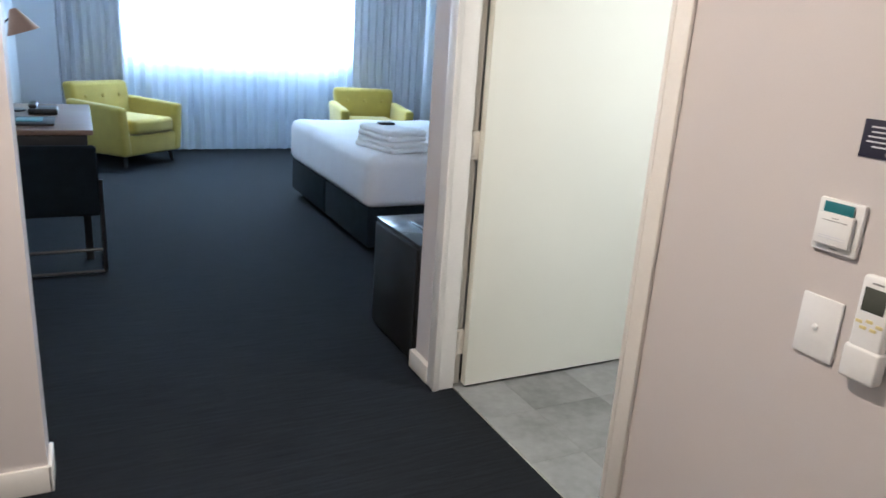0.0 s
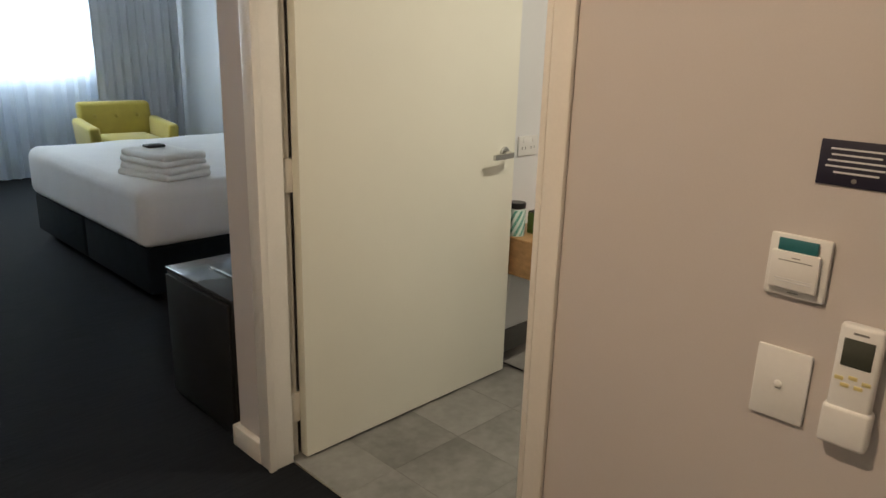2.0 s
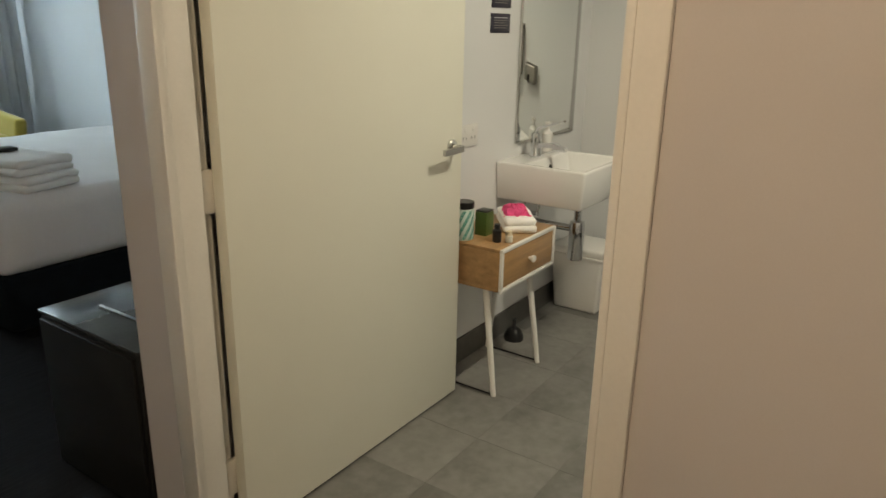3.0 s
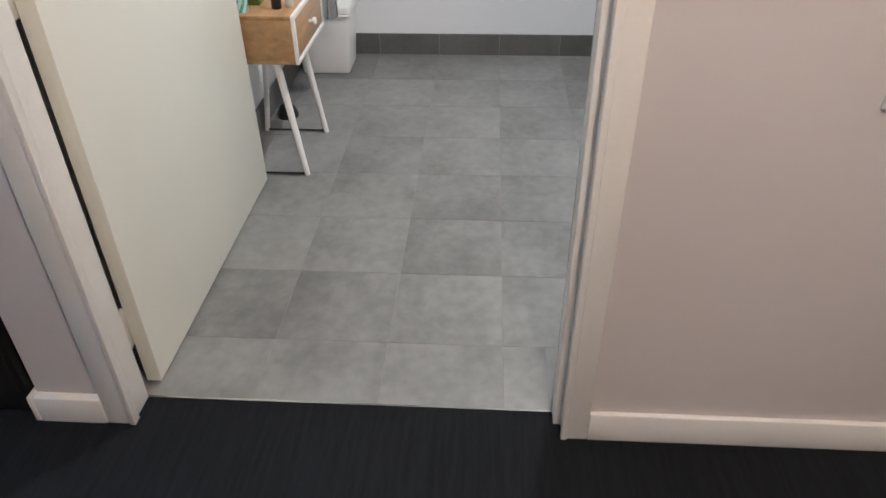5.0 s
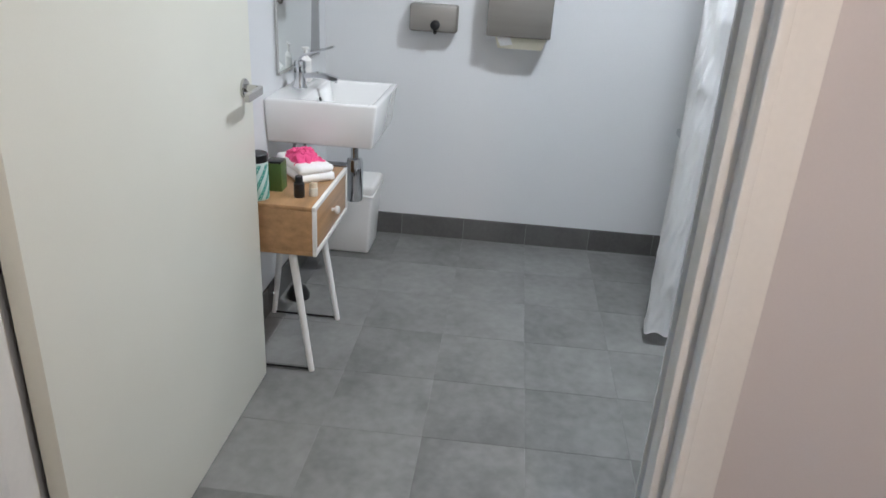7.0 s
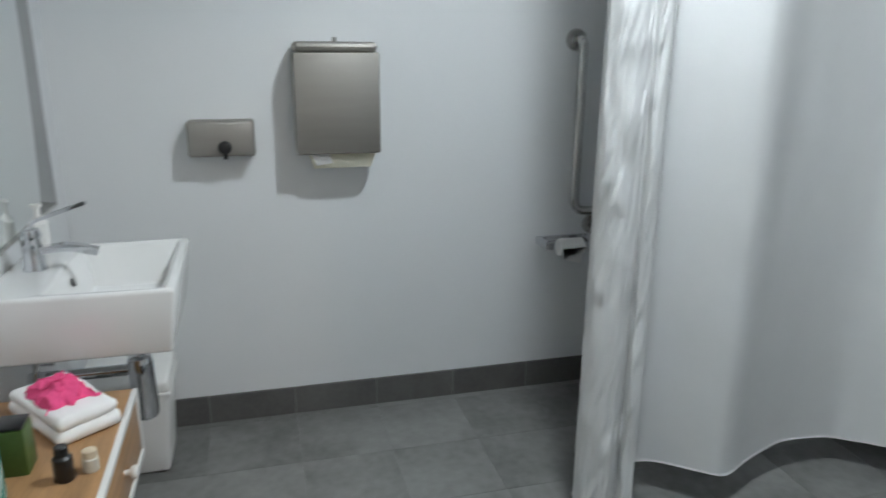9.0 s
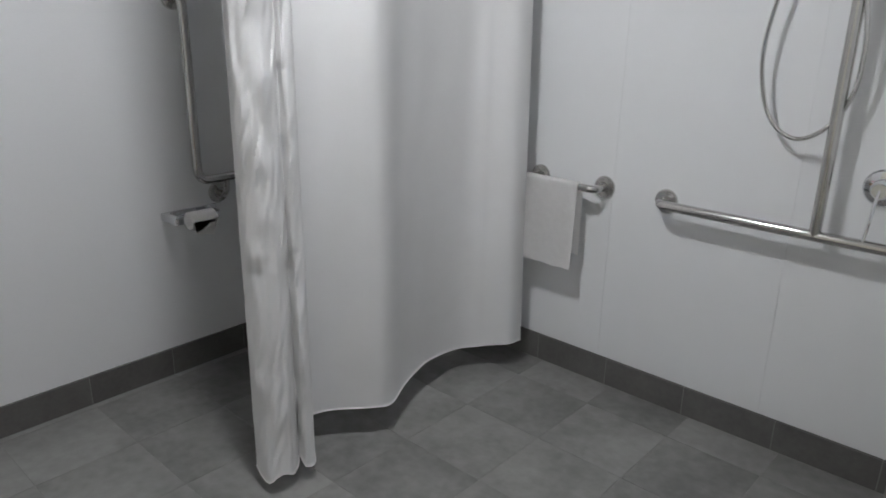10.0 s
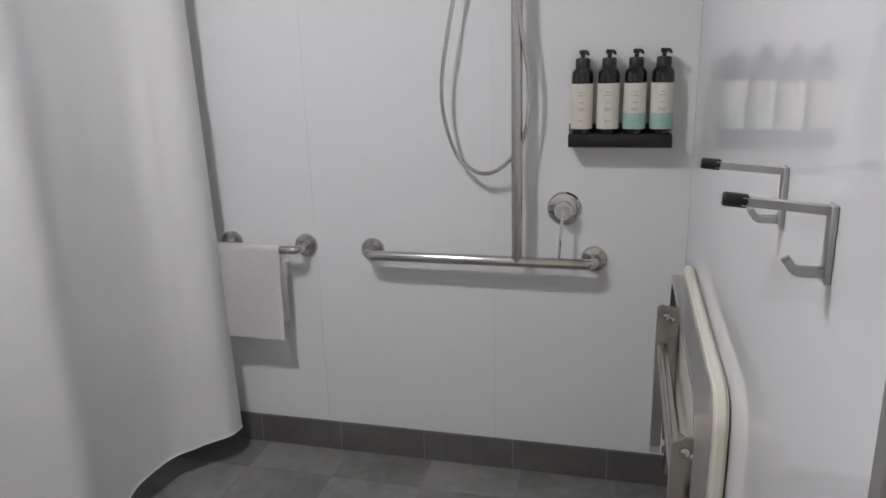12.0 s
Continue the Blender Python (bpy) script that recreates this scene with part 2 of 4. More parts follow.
def struct(name, bm, material, label, category):
    return tagged(part(name, bm, material), label, category, kind="structure")


B = bmesh.new

# ---- structure ----
IN, OUT = 0.12, 0.012        # faces of the corridor wall: bathroom side, corridor side
BACK, FAR, BASIN = -1.616, 2.50, 1.10   # bathroom walls
DY0, DY1, DH = 0.0, 0.99, 2.07          # bathroom door opening
H = 2.42

struct("floor", box(B(), -2.3, -2.5, -0.1, 2.75, 7.2, -0.012), CARPET, "dark slab under the rooms", "floor")
struct("carpet", box(B(), -2.3, -2.4, -0.012, 0.078, 1.2, 0.0), CARPET, "dark blue-grey ribbed carpet in the entry corridor", "carpet")
struct("bedroom_carpet", box(B(), -2.3, 1.2, -0.012, 2.7, 7.1, 0.0), CARPET, "dark blue-grey ribbed carpet in the bedroom", "carpet")

# corridor wall with the bathroom door opening
bm = B()
box(bm, OUT, -2.4, 0, IN, DY0 - 0.060, H)
box(bm, OUT, DY0 - 0.060, DH + 0.02, IN, DY1 + 0.034, H)
box(bm, OUT, DY1 + 0.034, 0, IN, 1.205, H)
struct("wall_corridor", bm, PAINT, "warm beige painted plaster wall with door opening", "wall")
bm = B()
box(bm, IN, BASIN, 0, 2.7, 1.205, H)
struct("wall_basin", bm, WHITE_WALL, "white bathroom wall behind the wash basin", "wall")
struct("wall_basin_bedroom_face", box(B(), IN, 1.206, 0, 2.7, 1.225, H), PAINT_ROOM, "pale grey painted wall of the bedroom", "wall")
struct("wall_far", box(B(), FAR, BACK, 0, 2.7, BASIN, H), WHITE_WALL, "satin white bathroom wall", "wall")
struct("wall_shower", box(B(), IN, BACK - 0.12, 0, 2.7, BACK - 0.002, H), GROUT, "white tiled shower wall with fine joints", "wall")
struct("wall_seat_lining", box(B(), IN, BACK, 0, IN + 0.008, DY0 - 0.021, H), GLOSS_TILE, "glossy white shower wall lining beside the door", "wall")
struct("ceiling", box(B(), -2.3, -2.5, H, 2.75, 7.2, H + 0.1), CEIL, "flat white painted ceiling", "ceiling")
struct("wall_left", box(B(), -2.3, -2.4, 0, -2.1, 7.1, H), PAINT_ROOM, "pale painted wall", "wall")
struct("wall_bedroom_left", box(B(), -2.1, 1.0, 0, -1.72, 7.1, H), PAINT_ROOM, "pale painted bedroom wall beside the desk", "wall")
struct("wall_right", box(B(), 2.55, 1.225, 0, 2.75, 7.1, H), PAINT_ROOM, "pale grey painted bedroom wall", "wall")
bm = B()
box(bm, -2.1, 0.80, 0, -1.345, 0.92, H)
struct("wall_wing", bm, PAINT, "short painted wing wall at the corridor's end", "wall")
bm = B()
box(bm, -2.1, 0.788, 0, -1.335, 0.80, 0.085, 0.003)
box(bm, -1.345, 0.788, 0, -1.333, 0.93, 0.085, 0.003)
struct("baseboard_wing", bm, TRIM, "painted skirting board of the wing wall", "skirting")

# entry wall behind the walk, with its door
bm = B()
box(bm, -2.1, -2.4, 0, -1.7, -2.28, H)
box(bm, -0.78, -2.4, 0, OUT, -2.28, H)
box(bm, -1.7, -2.4, 2.08, -0.78, -2.28, H)
struct("wall_entry", bm, PAINT, "warm beige painted entry wall", "wall")
door_e = tagged(new("door_entry"), "closed cream painted entry door", "door", kind="structure")
part("door_leaf", box(B(), -1.69, -2.36, 0.01, -0.79, -2.32, 2.07, 0.002), DOOR, door_e)

# window wall
WX0, WX1, WZ0, WZ1 = -0.85, 1.68, 0.98, 2.25
bm = B()
box(bm, -2.1, 6.95, 0, WX0, 7.1, H)
box(bm, WX1, 6.95, 0, 2.55, 7.1, H)
box(bm, WX0, 6.95, 0, WX1, 7.1, WZ0)
box(bm, WX0, 6.95, WZ1, WX1, 7.1, H)
struct("wall_window", bm, PAINT_ROOM, "pale painted wall under and beside the window", "wall")
win = tagged(new("window_1"), "wide bright aluminium window behind sheer curtains", "window", kind="structure")
bm = B()
for a, b in ((WX0, WX0 + 0.04), (0.40, 0.44), (WX1 - 0.04, WX1)):
    box(bm, a, 7.0, WZ0, b, 7.05, WZ1, 0.003)
box(bm, WX0 + 0.04, 7.0, WZ0, WX1 - 0.04, 7.05, WZ0 + 0.04)
box(bm, WX0 + 0.04, 7.0, WZ1 - 0.04, WX1 - 0.04, 7.05, WZ1)
part("window_frame", bm, WHITE_METAL, win)
for a, b in ((WX0 + 0.04, 0.40), (0.44, WX1 - 0.04)):
    g = part("pane", box(B(), a, 7.02, WZ0 + 0.04, b, 7.026, WZ1 - 0.04), GLASS, win)
    g.visible_shadow = False
part("window_sill", box(B(), WX0 - 0.03, 6.92, WZ0 - 0.03, WX1 + 0.03, 6.95, WZ0, 0.004), WHITE_METAL, win)
struct("backdrop", box(B(), -6, 9.0, -2, 7, 9.05, 7), SKYLIGHT, "bright overcast daylight outside the window", "backdrop")


# ---- bathroom door, frame and trim ----
frame_ob = tagged(new("door_frame"), "cream painted timber door frame with moulded architraves", "door frame", kind="structure")
bm = B()
box(bm, OUT - 0.004, DY1 - 0.010, 0, 0.080, DY1 + 0.022, DH, 0.002)
box(bm, 0.080, DY1 + 0.022, 0, IN, DY1 + 0.034, DH)
part("jamb", bm, TRIM, frame_ob)
bm = B()
box(bm, OUT - 0.004, DY0 - 0.060, 0, 0.040, DY0 - 0.034, DH, 0.002)
box(bm, 0.040, DY0 - 0.060, 0, 0.082, DY0 - 0.016, DH, 0.003)
box(bm, 0.082, DY0 - 0.060, 0, IN, DY0 - 0.030, DH, 0.001)
part("jamb", bm, TRIM, frame_ob)
part("head", box(B(), OUT - 0.004, DY0 - 0.06, DH, IN, DY1 + 0.02, DH + 0.02, 0.001), TRIM, frame_ob)


def architrave(y0, y1, x0, x1, inner):
    bm = B()
    box(bm, x0, y0, 0, x1, y1, DH + 0.065, 0.004)
    lip = y1 - 0.014 if inner == "high" else y0
    box(bm, x0 - 0.003, lip, 0, x1, lip + 0.014, DH + 0.06, 0.002)
    return part("architrave", bm, TRIM, frame_ob)


architrave(-0.091, -0.031, OUT - 0.014, OUT, "high")
architrave(DY1 - 0.016, DY1 + 0.052, OUT - 0.022, OUT, "low")
part("architrave", box(B(), OUT - 0.014, -0.031, DH + 0.006, OUT, DY1 - 0.016, DH + 0.065, 0.004), TRIM, frame_ob)
part("strike_plate", box(B(), 0.086, -0.0315, 0.90, 0.112, -0.0285, 0.985, 0.001), STEEL, frame_ob, "satin steel strike plate")

bm = B()
box(bm, OUT - 0.015, -2.28, 0, OUT, -0.091, 0.085, 0.004)
struct("baseboard_corridor", bm, TRIM, "cream painted skirting board along the corridor", "skirting")
bm = B()
box(bm, OUT - 0.025, DY1 + 0.052, 0, OUT, 1.205, 0.08, 0.005)
box(bm, OUT - 0.025, 1.205, 0, IN, 1.22, 0.08, 0.005)
struct("baseboard_corner", bm, TRIM, "pale painted skirting round the wall corner", "skirting")
struct("threshold_trim", box(B(), 0.076, DY0 - 0.015, -0.002, 0.082, DY1, 0.003), STEEL, "thin metal carpet edge strip in the doorway", "threshold")

door = tagged(new("door_1"), "cream painted flush door standing wide open into the bathroom", "door", kind="structure")
leaf = part("door_leaf", box(B(), 0.122, 0.960, 0.012, 1.147, 0.998, 2.055, 0.0015), DOOR, door)
for z in (0.135, 0.925, 1.80):
    hinge = part("hinge", box(B(), 0.086, 0.9985, z, 0.124, 1.0115, z + 0.105, 0.001), TRIM, door, "painted butt hinge")
    part("knuckle", cyl(B(), (0.128, 1.005, z), (0.128, 1.005, z + 0.105), 0.0065), TRIM, hinge)


def lever(y, out):
    hd = part("handle", lathe(B(), [(0.026, 0), (0.026, 0.006), (0.023, 0.009), (0.011, 0.010), (0.010, 0.045)], (1.082, y, 0.968), (0, out, 0)), STEEL, door, "satin steel lever handle")
    bm = B()
    sweep(bm, rounded([(1.082, y + out * 0.040, 0.968), (1.075, y + out * 0.052, 0.968), (0.965, y + out * 0.052, 0.966)], 0.01), 0, flat=(0.006, 0.010))
    part("lever", bm, STEEL, hd)


lever(0.960, -1)
part("latch_plate", box(B(), 1.1465, 0.970, 0.90, 1.149, 0.992, 1.04, 0.0005), STEEL, door)


# ---- bathroom walls: big white tiles, skirting tiles, floor tiles ----
wall_tiles = bpy.data.objects["wall_shower"]
xs = [IN + 0.008, 0.70, 1.30, 1.90, FAR]
zs = [0.108, H]
for x0, x1 in zip(xs, xs[1:]):
    for z0, z1 in zip(zs, zs[1:]):
        part("wall_tile", box(B(), x0 + 0.0003, BACK - 0.0019, z0 + 0.0005, x1 - 0.0003, BACK, z1 - 0.0005, 0.0003, 1), WHITE_TILE, wall_tiles)

# ---- bathroom things ----
def rail_flange(at, axis, parent, material):
    return part("flange", lathe(B(), [(0.040, 0), (0.040, 0.004), (0.036, 0.010), (0.020, 0.013), (0.019, 0.016)], at, axis), material, parent)


# basin on the wall y = BASIN
basin = thing("wash_basin", "white ceramic wall-hung rectangular wash basin with chrome tap", "wash basin", at=(1.85, 1.09, 0.64))
X0, X1, Y0, Y1, Z0, Z1 = 1.625, 2.075, 0.692, BASIN - 0.001, 0.662, 0.825


def rel(ob, bm):
    bmesh.ops.translate(bm, vec=-Vector(ob.location), verts=bm.verts)
    return bm


bm = B()
outer = [(X0 + 0.02, Y0 + 0.02, Z0), (X1 - 0.02, Y0 + 0.02, Z0), (X1 - 0.02, Y1, Z0), (X0 + 0.02, Y1, Z0)]
top = [(X0, Y0, Z1), (X1, Y0, Z1), (X1, Y1, Z1), (X0, Y1, Z1)]
inn = [(X0 + 0.022, Y0 + 0.025, Z1), (X1 - 0.022, Y0 + 0.025, Z1), (X1 - 0.022, Y1 - 0.13, Z1), (X0 + 0.022, Y1 - 0.13, Z1)]
low = [(X0 + 0.06, Y0 + 0.07, Z1 - 0.11), (X1 - 0.06, Y0 + 0.07, Z1 - 0.11), (X1 - 0.06, Y1 - 0.16, Z1 - 0.11), (X0 + 0.06, Y1 - 0.16, Z1 - 0.11)]
rings = [[bm.verts.new(p) for p in ring] for ring in (outer, top, inn, low)]
bm.faces.new(rings[0][::-1])
bm.faces.new(rings[3])
for p, q in zip(rings, rings[1:]):
    for k in range(4):
        bm.faces.new((p[k], p[(k + 1) % 4], q[(k + 1) % 4], q[k]))
bmesh.ops.bevel(bm, geom=bm.edges[:], offset=0.010, segments=3, affect="EDGES", profile=0.5)
part("bowl", rel(basin, bm), CERAMIC, basin)
part("overflow", rel(basin, lathe(B(), [(0.011, 0), (0.011, 0.003), (0.006, 0.004)], (1.85, Y1 - 0.146, 0.785), (0, -1, 0.3))), BLACK_PL, basin)
part("waste", rel(basin, lathe(B(), [(0.03, 0), (0.03, 0.004), (0.02, 0.008)], (1.90, 0.83, Z1 - 0.110))), CHROME, basin)
tap = part("tap", rel(basin, lathe(B(), [(0.027, 0), (0.027, 0.006), (0.023, 0.012), (0.022, 0.075), (0.024, 0.085), (0.020, 0.10)], (1.85, 1.03, Z1))), CHROME, basin, "chrome single-lever mixer tap")
part("spout", rel(basin, sweep(B(), rounded([(1.85, 1.02, 0.872), (1.85, 0.95, 0.880), (1.85, 0.885, 0.862)], 0.03), 0, flat=(0.013, 0.009))), CHROME, tap)
part("lever", rel(basin, sweep(B(), rounded([(1.85, 1.035, 0.92), (1.85, 1.02, 0.945), (1.85, 0.90, 0.985)], 0.02), 0, flat=(0.010, 0.004))), CHROME, tap)
trap = part("bottle_trap", rel(basin, lathe(B(), [(0.016, 0.20), (0.016, 0.10), (0.030, 0.095), (0.034, 0.08), (0.034, -0.07), (0.030, -0.08)][::-1], (1.90, 0.83, 0.455))), CHROME, basin, "chrome bottle trap under the basin")
part("waste_pipe", rel(basin, cyl(B(), (1.90, 0.85, 0.515), (1.90, BASIN, 0.515), 0.016)), CHROME, trap)
for dx in (-0.09, 0.09):
    v = part("stop_valve", rel(basin, cyl(B(), (1.85 + dx, BASIN, 0.54), (1.85 + dx, 1.045, 0.54), 0.011)), CHROME, basin)
    part("supply_hose", rel(basin, sweep(B(), rounded([(1.85 + dx, 1.05, 0.54), (1.85 + dx, 1.04, 0.60), (1.85 + dx * 0.2, 1.03, 0.66)], 0.05), 0.006)), STEEL, v)

tag = thing("mirror", "tall frameless wall mirror above the wash basin", "mirror", at=(2.07, BASIN, 0.88))
part("mirror_glass", box(B(), -0.285, -0.008, 0, 0.285, -0.003, 1.1, 0.001), MIRROR, tag)
part("edge_frame", sweep(B(), [(-0.285, -0.006, 1.1), (-0.285, -0.006, 0.0)], 0, flat=(0.004, 0.006)), STEEL, tag)
part("edge_frame", sweep(B(), [(0.285, -0.006, 1.1), (0.285, -0.006, 0.0)], 0, flat=(0.004, 0.006)), GREY_PL, tag)
part("edge_frame", sweep(B(), [(-0.285, -0.006, 0.0), (0.285, -0.006, 0.0)], 0, flat=(0.006, 0.004)), STEEL, tag)

# small navy notices by the mirror
def notice(x, z, w, h, at_y):
    s = thing("notice", "small navy notice with pale text bars on the wall", "sign", "bathroom notices", (x, at_y, z))
    part("card", box(B(), 0, -0.004, 0, w, 0, h, 0.001), NAVY, s)
    for k in range(5):
        part("text_line", box(B(), w * 0.14, -0.0048, h * (0.76 - 0.13 * k), w * (0.86 - 0.06 * (k % 3)), -0.0042, h * (0.80 - 0.13 * k)), GREY_PRINT if k else PRINT, s)
    return s


notice(1.548, 1.432, 0.147, 0.073, BASIN)
notice(1.545, 1.338, 0.147, 0.073, BASIN)
sk = thing("power_point", "white double power point on the bathroom wall", "power point", at=(1.335, BASIN, 0.914))
part("plate", box(B(), 0, -0.009, 0, 0.132, 0, 0.086, 0.004), WHITE_PL, sk)
for dx in (0.035, 0.097):
    part("rocker", box(B(), dx - 0.008, -0.012, 0.058, dx + 0.008, -0.009, 0.076, 0.001), WHITE_PL, sk)
    for a in (-0.011, 0.011):
        part("slot", box(B(), dx + a - 0.0015, -0.0095, 0.028, dx + a + 0.0015, -0.0088, 0.040), BLACK_PL, sk)

# side table with a drawer
tb = thing("side_table", "small oak side table with white-framed drawer and splayed white legs", "side table", at=(1.38, 0.94, 0))
TX0, TX1, TY0, TY1, TZ0, TZ1 = 1.170, 1.597, 0.790, 1.085, 0.442, 0.605
bm = B()
box(bm, TX0, TY0 + 0.012, TZ0, TX1, TY1, TZ0 + 0.014, 0.002)
box(bm, TX0, TY0 + 0.012, TZ0 + 0.014, TX0 + 0.014, TY1, TZ1 - 0.014, 0.002)
box(bm, TX1 - 0.014, TY0 + 0.012, TZ0 + 0.014, TX1, TY1, TZ1 - 0.014, 0.002)
box(bm, TX0 + 0.014, TY1 - 0.012, TZ0 + 0.014, TX1 - 0.014, TY1, TZ1 - 0.014, 0.002)
part("carcass", rel(tb, bm), OAK, tb)
part("tabletop", rel(tb, box(B(), TX0, TY0 + 0.012, TZ1 - 0.014, TX1, TY1, TZ1, 0.002)), OAK, tb)
bm = B()
box(bm, TX0, TY0, TZ0, TX1, TY0 + 0.012, TZ0 + 0.014, 0.001)
box(bm, TX0, TY0, TZ1 - 0.014, TX1, TY0 + 0.012, TZ1, 0.001)
box(bm, TX0, TY0, TZ0 + 0.014, TX0 + 0.014, TY0 + 0.012, TZ1 - 0.014, 0.001)
box(bm, TX1 - 0.014, TY0, TZ0 + 0.014, TX1, TY0 + 0.012, TZ1 - 0.014, 0.001)
part("front_frame", rel(tb, bm), WHITE_METAL, tb, "white lacquered front frame")
dr = part("drawer", rel(tb, box(B(), TX0 + 0.017, TY0 + 0.004, TZ0 + 0.017, TX1 - 0.017, TY0 + 0.016, TZ1 - 0.017, 0.001)), OAK, tb)
part("knob", rel(tb, lathe(B(), [(0.006, 0), (0.006, 0.010), (0.013, 0.014), (0.014, 0.022), (0.010, 0.026)], ((TX0 + TX1) / 2, TY0 + 0.004, 0.523), (0, -1, 0))), WHITE_METAL, dr, "small white knob")
for x, y, tx, ty in ((1.208, 0.824, 1.222, 0.885), (1.570, 0.822, 1.556, 0.885), (1.208, 1.072, 1.222, 1.015), (1.580, 1.075, 1.556, 1.015)):
    part("leg", rel(tb, cyl(B(), (x, y, 0), (tx, ty, TZ0), 0.010, 0.014, 14)), WHITE_METAL, tb)
for x in (1.208, 1.575):
    part("floor_rod", rel(tb, cyl(B(), (x, 0.822, 0.006), (x, 1.07, 0.006), 0.0035, None, 8)), BLACK_PL, tb, "thin dark rod")

# things on the table
TOP = TZ1
fb = thing("folded_towel", "folded white hand towel on the side table", "towel", at=(1.492, 0.915, TOP))
bm = B()
box(bm, -0.115, -0.066, 0.0, 0.115, 0.066, 0.030, 0.013, 3)
box(bm, -0.110, -0.062, 0.027, 0.108, 0.064, 0.056, 0.013, 3)
bmesh.ops.subdivide_edges(bm, edges=[e for e in bm.edges if e.calc_length() > 0.08], cuts=6, use_grid_fill=True)
for v in bm.verts:
    if v.co.z > 0.01:
        v.co += 0.005 * Vector(noise.noise_vector(v.co * 16))
part("folds", bm, TOWEL, fb)
fb.rotation_euler = (0, 0, radians(38))
bm = B()
bmesh.ops.create_grid(bm, x_segments=26, y_segments=20, size=0.5)
for v in bm.verts:
    u, w = v.co.x, v.co.y
    dx, dy = u * 0.125 + 0.02 * noise.noise((u * 5, w * 5, 9)), w * 0.095 + 0.02 * noise.noise((u * 5, w * 5, 4))
    edge = max(abs(u), abs(w))
    h = 0.020 * max(0, 1 - 2.2 * edge * edge * 2) + 0.012 * abs(noise.noise((u * 6, w * 7, 3))) + 0.005 * noise.noise((u * 15, w * 15, 1))
    c, k = math.cos(0.66), math.sin(0.66)
    v.co = Vector((1.492 + dx * c - dy * k, 0.922 + dx * k + dy * c, TOP + 0.064 + h - max(0, edge - 0.4) * 0.12))
bmesh.ops.solidify(bm, geom=bm.faces[:], thickness=0.003)
whole("face_cloth", bm, PINK, "crumpled bright pink cloth on the folded towel", "cloth")
can = thing("striped_tin", "round tin with green and white slanted stripes", "tin", at=(1.215, 0.985, TOP))
part("tin_body", lathe(B(), [(0.034, 0), (0.036, 0.003), (0.036, 0.115), (0.034, 0.118)], (0, 0, 0)), MINT, can)
for k in range(9):
    a0 = 2 * math.pi * k / 9
    bm = B()
    ring = []
    for j in range(13):
        u = j / 12
        a = a0 + u * 1.5
        for da in (0, 0.32):
            ring.append(bm.verts.new((0.0366 * math.cos(a + da), 0.0366 * math.sin(a + da), 0.004 + u * 0.108)))
    for j in range(12):
        bm.faces.new((ring[2 * j], ring[2 * j + 1], ring[2 * j + 3], ring[2 * j + 2]))
    part("stripe", bm, STRIPE, can)
part("lid", lathe(B(), [(0.036, 0.119), (0.037, 0.121), (0.037, 0.140), (0.034, 0.143)], (0, 0, 0)), BLACK_PL, can, "black lid")
gb = thing("green_carton", "dark green carton on the side table", "carton", at=(1.312, 0.955, TOP))
part("carton_body", box(B(), -0.028, -0.025, 0, 0.028, 0.025, 0.09, 0.002), GREEN, gb)
part("carton_flap", box(B(), -0.027, -0.024, 0.0905, 0.027, 0.024, 0.097, 0.002), BLACK_PL, gb)
jb = thing("toiletry_bottle", "small black toiletry bottle on the side table", "bottle", at=(1.255, 0.865, TOP))
part("bottle_body", lathe(B(), [(0.015, 0), (0.017, 0.003), (0.017, 0.045), (0.011, 0.05)], (0, 0, 0)), BLACK_PL, jb)
part("cap", lathe(B(), [(0.012, 0.050), (0.012, 0.066), (0.010, 0.068)], (0, 0, 0)), BLACK_PL, jb)
jb = thing("cream_jar", "tiny beige capped jar on the side table", "jar", at=(1.275, 0.825, TOP))
part("jar_body", lathe(B(), [(0.012, 0), (0.0135, 0.002), (0.0135, 0.026), (0.011, 0.029)], (0, 0, 0)), LABEL, jb)
part("lid", lathe(B(), [(0.0125, 0.029), (0.0125, 0.042), (0.011, 0.043)], (0, 0, 0)), BEIGE, jb)
bt = thing("soap_pump", "clear small pump bottle beside the tap", "bottle", at=(2.0, 1.05, Z1))
part("bottle_body", lathe(B(), [(0.022, 0), (0.024, 0.003), (0.024, 0.08), (0.010, 0.095)], (0, 0, 0)), WHITE_PL, bt)
part("pump", lathe(B(), [(0.008, 0.095), (0.008, 0.12), (0.014, 0.122), (0.014, 0.13)], (0, 0, 0)), WHITE_PL, bt)

# bin under the basin
bn = thing("waste_bin", "white plastic waste bin with lid under the basin", "bin", at=(2.305, 0.945, 0))
bm = B()
r0 = [bm.verts.new((sx * 0.100, sy * 0.115, 0)) for sx, sy in ((-1, -1), (1, -1), (1, 1), (-1, 1))]
r1 = [bm.verts.new((sx * 0.120, sy * 0.135, 0.30)) for sx, sy in ((-1, -1), (1, -1), (1, 1), (-1, 1))]
for k in range(4):
    bm.faces.new((r0[k], r0[(k + 1) % 4], r1[(k + 1) % 4], r1[k]))
bm.faces.new(r0[::-1])
bm.faces.new(r1)
bmesh.ops.bevel(bm, geom=bm.edges[:], offset=0.014, segments=3, affect="EDGES", profile=0.5)
part("bin_body", bm, WHITE_PL, bn)
part("lid", box(B(), -0.124, -0.139, 0.292, 0.124, 0.139, 0.335, 0.014, 3), WHITE_PL, bn)
part("rim", box(B(), -0.127, -0.142, 0.283, 0.127, 0.142, 0.296, 0.004), WHITE_PL, bn)
pl = thing("plunger", "dark cleaning brush behind the bin", "brush", at=(1.72, 1.02, 0))
